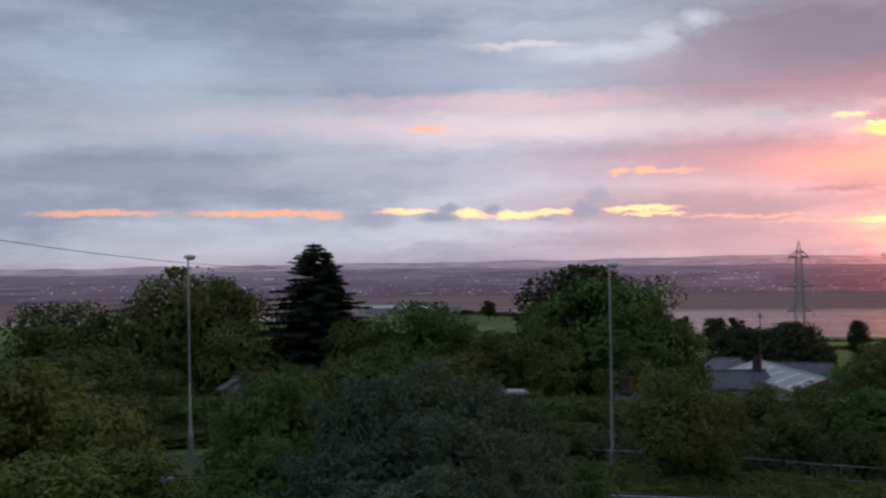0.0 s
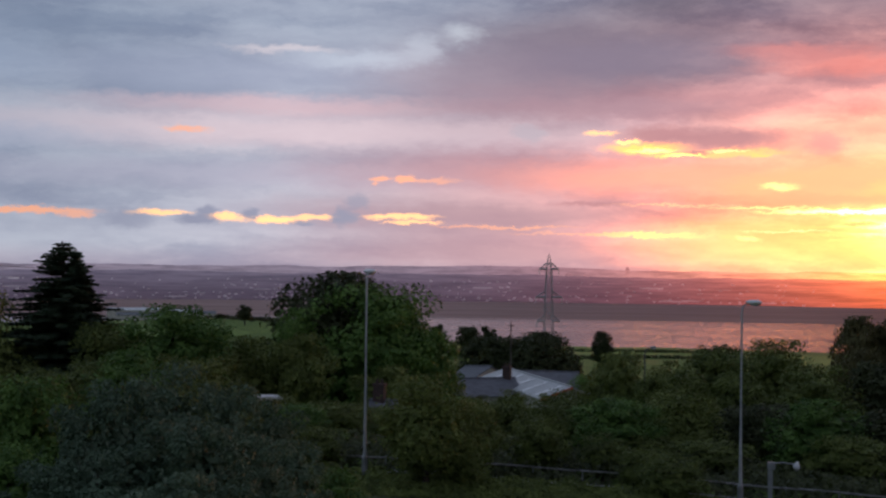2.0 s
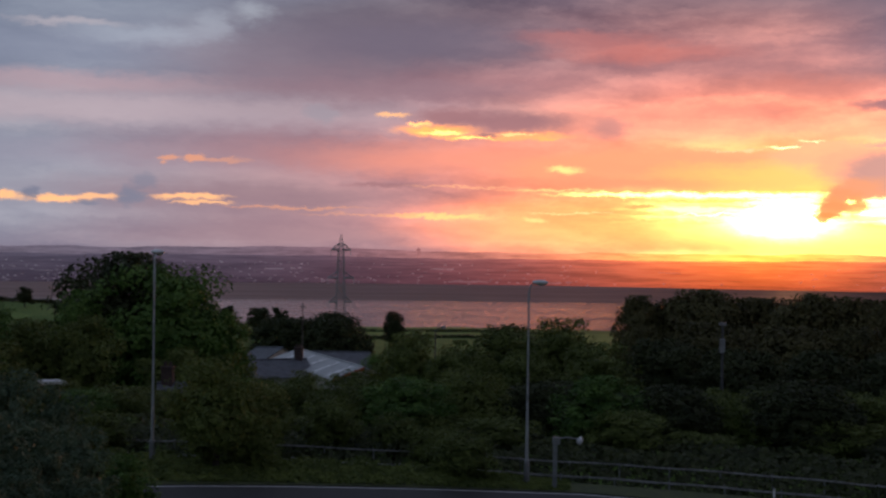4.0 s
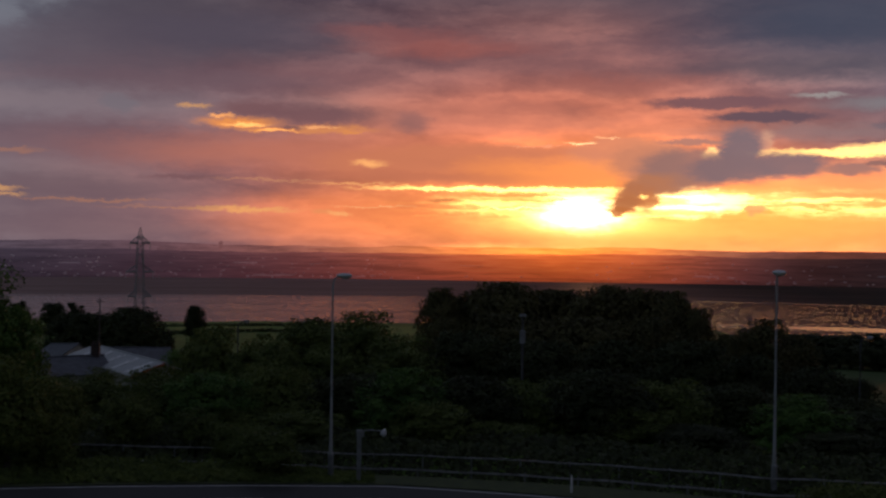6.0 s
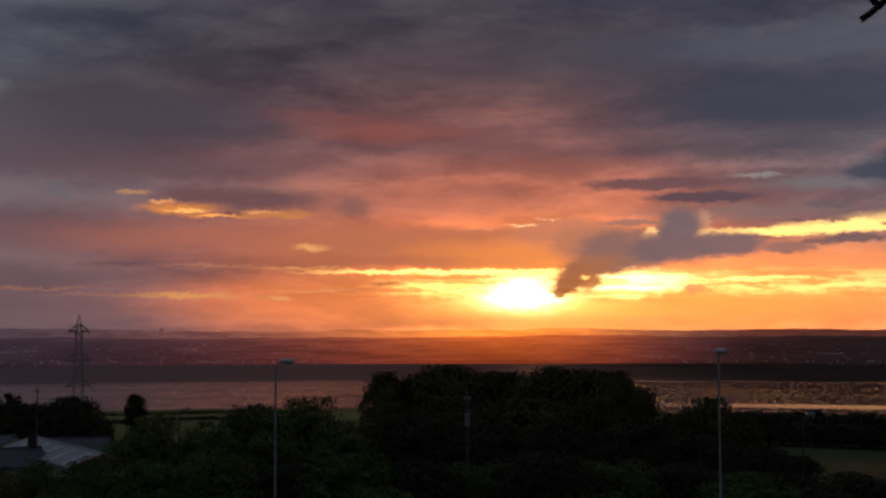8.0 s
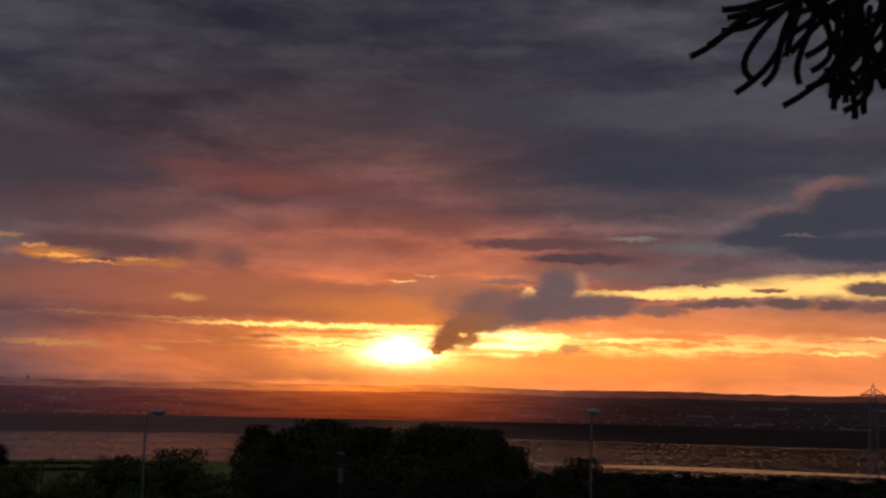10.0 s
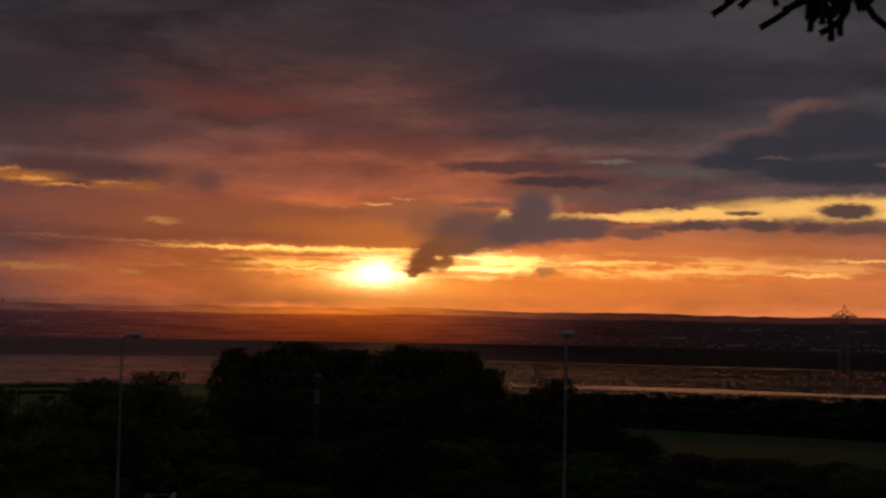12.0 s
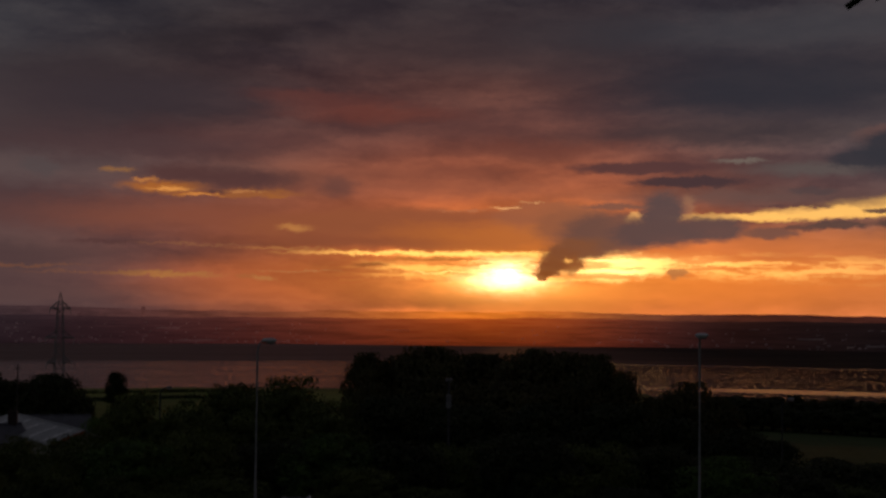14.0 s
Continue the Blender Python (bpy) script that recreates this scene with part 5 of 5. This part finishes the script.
base_z = on_ground(-15, 158).z - 0.3
gabled("barn", "low barn with a pale sheet roof and rooflight strips", sight(-15.75, -4.6, 166), sight(-12.78, -5.42, 141), 3.7, 1.25, base_z, SHEET_ROOF, 5, None, True)
gabled("bungalow", "low bungalow with a dark slate roof and brick chimney", sight(-19.2, -5.15, 150), sight(-15.35, -5.05, 153), 4.2, 1.7, base_z, SLATE_ROOF, 0, 9.6)
gabled("outbuilding", "slate-roofed outbuilding behind the barn", sight(-15.2, -4.72, 178), sight(-12.5, -4.75, 178), 4.5, 1.9, base_z, SLATE_ROOF)
gabled("cottage", "slate-roofed cottage half hidden by trees", sight(-17.6, -4.55, 176), sight(-16.4, -4.55, 172), 4.0, 1.8, base_z, SLATE_ROOF)
gabled("cottage", "cream gable of a cottage among dense trees", sight(-38.9, -5.1, 100), sight(-38.6, -5.15, 96), 1.3, 0.8, on_ground(-38.8, 98).z - 0.3, SLATE_ROOF)
gabled("cottage", "low cottage with a brick chimney among the trees", sight(-21.9, -6.1, 107), sight(-20.6, -6.1, 107), 1.5, 0.8, on_ground(-21.2, 107).z - 0.3, SLATE_ROOF, 0, 0.9)
bm = bmesh.new()
p = sight(-15.55, -2.55, 158)
tube(bm, [(p.x, p.y, base_z), (p.x, p.y, p.z - 3), (p.x, p.y, p.z)], [0.12, 0.09, 0.06], 8)
pole = tagged(part("telegraph_pole", bm, BARK), "thin dark wooden pole beside the house", "pole")
bm = bmesh.new()
box(bm, (p.x, p.y, p.z - 0.5), (0.9, 0.08, 0.09), 0, 0.01)
part("cross_piece", bm, BARK, pole)


def van(az, r, up):
    """A white van: body shell with sloped front, windows, wheels."""
    thing = tagged(new("van"), "white van parked among dark trees", "van")
    thing.matrix_basis = Matrix.Translation(on_ground(az, r, up)) @ Matrix.Rotation(radians(-az), 4, "Z")
    bm = bmesh.new()
    prof = [(-2.5, 0.35), (2.45, 0.35), (2.5, 1.0), (1.9, 1.25), (1.35, 2.05), (1.0, 2.2), (-2.4, 2.2), (-2.5, 2.0)]
    rows_v = [[bm.verts.new((x, s * 0.95, z)) for x, z in prof] for s in (-1, 1)]
    bm.faces.new(rows_v[0])
    bm.faces.new(rows_v[1][::-1])
    for k in range(8):
        bm.faces.new((rows_v[0][k], rows_v[1][k], rows_v[1][(k + 1) % 8], rows_v[0][(k + 1) % 8]))
    bmesh.ops.recalc_face_normals(bm, faces=bm.faces)
    bmesh.ops.bevel(bm, geom=list(bm.edges), offset=0.07, segments=2, affect="EDGES")
    part("body", bm, WHITE_PAINT, thing)
    for x, w in ((0.75, 0.9), (-0.5, 1.1), (-1.75, 1.1)):
        bm = bmesh.new()
        box(bm, (x, -0.955, 1.65), (w, 0.03, 0.5), 0, 0.01)
        part("window", bm, WINDOW, thing)
    for x in (-1.6, 1.6):
        for s in (-1, 1):
            bm = bmesh.new()
            tube(bm, [(x, s * 0.78, 0.34), (x, s * 0.97, 0.34)], [0.34, 0.34], 16)
            wheel = part("wheel", bm, BLACK_RUBBER, thing)
            bm = bmesh.new()
            tube(bm, [(x, s * 0.9, 0.34), (x, s * 0.985, 0.34)], [0.2, 0.18], 12)
            part("rim", bm, GALVANISED, wheel)
    return thing


van(-26.5, 102, 0.0)

# ---- the far town: pale house walls scattered over the far shore ----
rng = random.Random(4)
bm = bmesh.new()
for i in range(760):
    a = rng.uniform(-50, 34)
    if -3 < a < 11 and i % 6:
        continue
    f = rng.choice((0.10, 0.13, 0.2, 0.3, 0.4, 0.55)) + rng.uniform(-0.03, 0.03)
    r = 2450 + 1850 * f
    z = WATER_Z - 1.5 + (-18.0 - WATER_Z) * (ease(f, 0, 1) ** 0.85)
    wdt = rng.uniform(2.5, 7) if rng.random() < 0.95 else rng.uniform(25, 60)
    box(bm, (r * math.sin(radians(a)), r * math.cos(radians(a)), z + 2.5), (wdt, 8, rng.uniform(1.6, 3.4)), -a)
# the walls emit the haze colour as well
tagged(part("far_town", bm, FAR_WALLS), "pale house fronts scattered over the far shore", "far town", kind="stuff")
for a0, a1, el, r in [(-33.4, -31.2, -2.05, 770), (-31.2, -29.4, -2.12, 750), (-33.0, -30.6, -2.26, 715), (-29.3, -28.7, -2.18, 735)]:
    p, q = sight(a0, el, r), sight(a1, el, r)
    gabled("farm_shed", "long pale farm shed standing by the shore", p, q, 7.0, 1.2, on_ground((a0 + a1) / 2, r).z - 1.0, ROOFLIGHT if r > 740 else SLATE_ROOF)


# tower blocks share the ridge's emitted haze
for a, w, h in [(-10.4, 13.0, 30.0), (-13.0, 24.0, 9.0), (-12.2, 18.0, 7.0)]:
    p = Vector((4300 * math.sin(radians(a)), 4300 * math.cos(radians(a)), -22.0))
    bm = bmesh.new()
    box(bm, (p.x, p.y, p.z + h / 2), (w, w, h), -a, 0.4)
    block = tagged(part("tower_block", bm, FAR_RIDGE), "hazy grey tower block on the far horizon", "tower block", "far towers")
    bm = bmesh.new()
    box(bm, (p.x, p.y, p.z + h + 1.5), (w * 0.5, w * 0.5, 3.0), -a, 0.2)
    part("roof_housing", bm, FAR_RIDGE, block)

# ---- the monkey-puzzle tree beside the camera ----
def monkey_puzzle(az, r):
    """An araucaria: straight trunk, drooping limbs, and rope-like branchlets clad in overlapping spiky leaves."""
    rng = random.Random(8)
    foot = on_ground(az, r)
    thing = tagged(new("monkey_puzzle_tree"), "dark monkey puzzle tree with drooping rope-like branches", "tree")
    thing.location = foot
    bm = bmesh.new()
    tube(bm, [(0, 0, -0.4), (0, 0, 2), (0.03, 0, 8), (0, 0, 14.5)], [0.34, 0.28, 0.2, 0.05], 12)
    part("trunk", bm, BARK, thing)
    # the lowest limb hangs out over the slope; the others ring the trunk higher up
    low_tip = EYE + way(25.0, 17.4) * 7.0 - foot
    limbs = [(Vector((0, 0, low_tip.z + 1.5)), low_tip), (Vector((0, 0, low_tip.z + 1.9)), EYE + way(30.6, 17.2) * 7.3 - foot)]
    for tier in range(5):
        z = low_tip.z + 3.6 + tier * 1.1
        for k in range(6):
            a = k * math.tau / 6 + tier * 0.45 + rng.uniform(-0.15, 0.15)
            d = Vector((math.cos(a), math.sin(a), 0)) * (3.3 - tier * 0.4) * rng.uniform(0.9, 1.1)
            limbs.append((Vector((0, 0, z)), Vector((d.x, d.y, z - 0.9))))
    ropes = []
    for n_l, (a, b) in enumerate(limbs):
        line = [a.lerp(b, f) + Vector((0, 0, 0.45 * math.sin(f * math.pi))) for f in (0, 0.15, 0.3, 0.45, 0.6, 0.75, 0.9, 1.0)]
        bm = bmesh.new()
        tube(bm, line, [0.085, 0.075, 0.07, 0.06, 0.055, 0.05, 0.04, 0.03], 7)
        part("limb", bm, BARK, thing)
        d = (b - a).normalized()
        side = Vector((-d.y, d.x, 0)).normalized()
        if n_l < 2:
            # the limb's end spreads a fan of hanging branchlets
            across = Vector((math.cos(radians(24)), -math.sin(radians(24)), 0))
            back = Vector((math.sin(radians(24)), math.cos(radians(24)), 0))
            for j in range(46):
                f = math.radians(rng.uniform(186, 225) if j % 5 == 0 else rng.gauss(268, 26))
                ln = rng.uniform(0.42, 0.74) * (1.0 if n_l == 0 else 0.9) * (0.85 if j % 5 == 0 else 1.0)
                p = b + across * rng.uniform(-0.30, 0.42) + Vector((0, 0, rng.uniform(-0.05, 0.14))) + back * rng.uniform(-0.1, 0.5)
                out = across * math.cos(f) + Vector((0, 0, math.sin(f) * 0.95))
                bow = across * rng.uniform(-0.16, 0.20) * abs(math.sin(f))
                hook = rng.choice((-1, -1, -1, 1)) * rng.uniform(0.1, 0.55)
                line = []
                for u in (0, 0.11, 0.22, 0.33, 0.44, 0.55, 0.66, 0.76, 0.85, 0.93, 1.0):
                    bend = max(0.0, u - 0.68)
                    line.append(p + out * ln * u + bow * ln * 4 * u * (1 - u) + Vector((0, 0, -0.20 * ln * u * u * abs(math.cos(f)))) + across * hook * ln * 1.7 * bend ** 1.5 + Vector((0, 0, abs(hook) * ln * 2.2 * bend ** 2)))
                ropes.append(line)
            continue
        for j in range(26):
            f = rng.uniform(0.4, 1.0)
            p = a.lerp(b, f) + Vector((0, 0, 0.45 * math.sin(f * math.pi)))
            ln = rng.uniform(0.36, 0.66)
            turn = rng.uniform(-1, 1)
            sway = side * turn * rng.uniform(0.5, 1.0) + d * rng.uniform(-0.1, 0.8)
            fall = rng.uniform(0.35, 1.05) * (1.15 - 0.6 * abs(turn))
            curl = rng.uniform(-0.25, 0.55)
            ropes.append([p + sway * ln * (u - 0.18 * u * u) + Vector((0, 0, -fall * ln * u ** 1.6 + curl * ln * max(0, u - 0.65) * 1.6)) + side * 0.10 * ln * curl * math.sin(u * 4) for u in (0, 0.17, 0.34, 0.5, 0.67, 0.84, 1.0)])
    # branchlets: whorls of pointed leaves lying along each rope
    for rope in ropes[:92]:
        foliage(rope, thing)
    vs, fs = [], []
    for rope in ropes[92:]:
        whorls(rope, vs, fs)
    rest = sheet_mesh("foliage", vs, fs, NEEDLE, thing)
    rest["kind"] = "stuff"
    return thing


def whorls(rope, vs, fs):
    for i in range(len(rope) - 1):
        d = (rope[i + 1] - rope[i])
        steps = max(2, int(d.length / 0.012))
        d.normalize()
        q = d.to_track_quat("Z", "Y").to_matrix()
        for step in range(steps):
            p = rope[i].lerp(rope[i + 1], step / steps)
            for k in range(6):
                a = (k + 0.5 * (step % 2)) * math.tau / 6
                e = q @ Vector((math.cos(a), math.sin(a), 0))
                w = q @ Vector((-math.sin(a), math.cos(a), 0))
                b = len(vs)
                vs += [tuple(p + w * 0.013 + e * 0.008), tuple(p - w * 0.013 + e * 0.008), tuple(p + e * 0.023 + d * 0.030)]
                fs.append((b, b + 1, b + 2))


def foliage(rope, thing):
    vs, fs = [], []
    whorls(rope, vs, fs)
    return sheet_mesh("branchlet", vs, fs, NEEDLE, thing)


monkey_puzzle(43.0, 8.5)
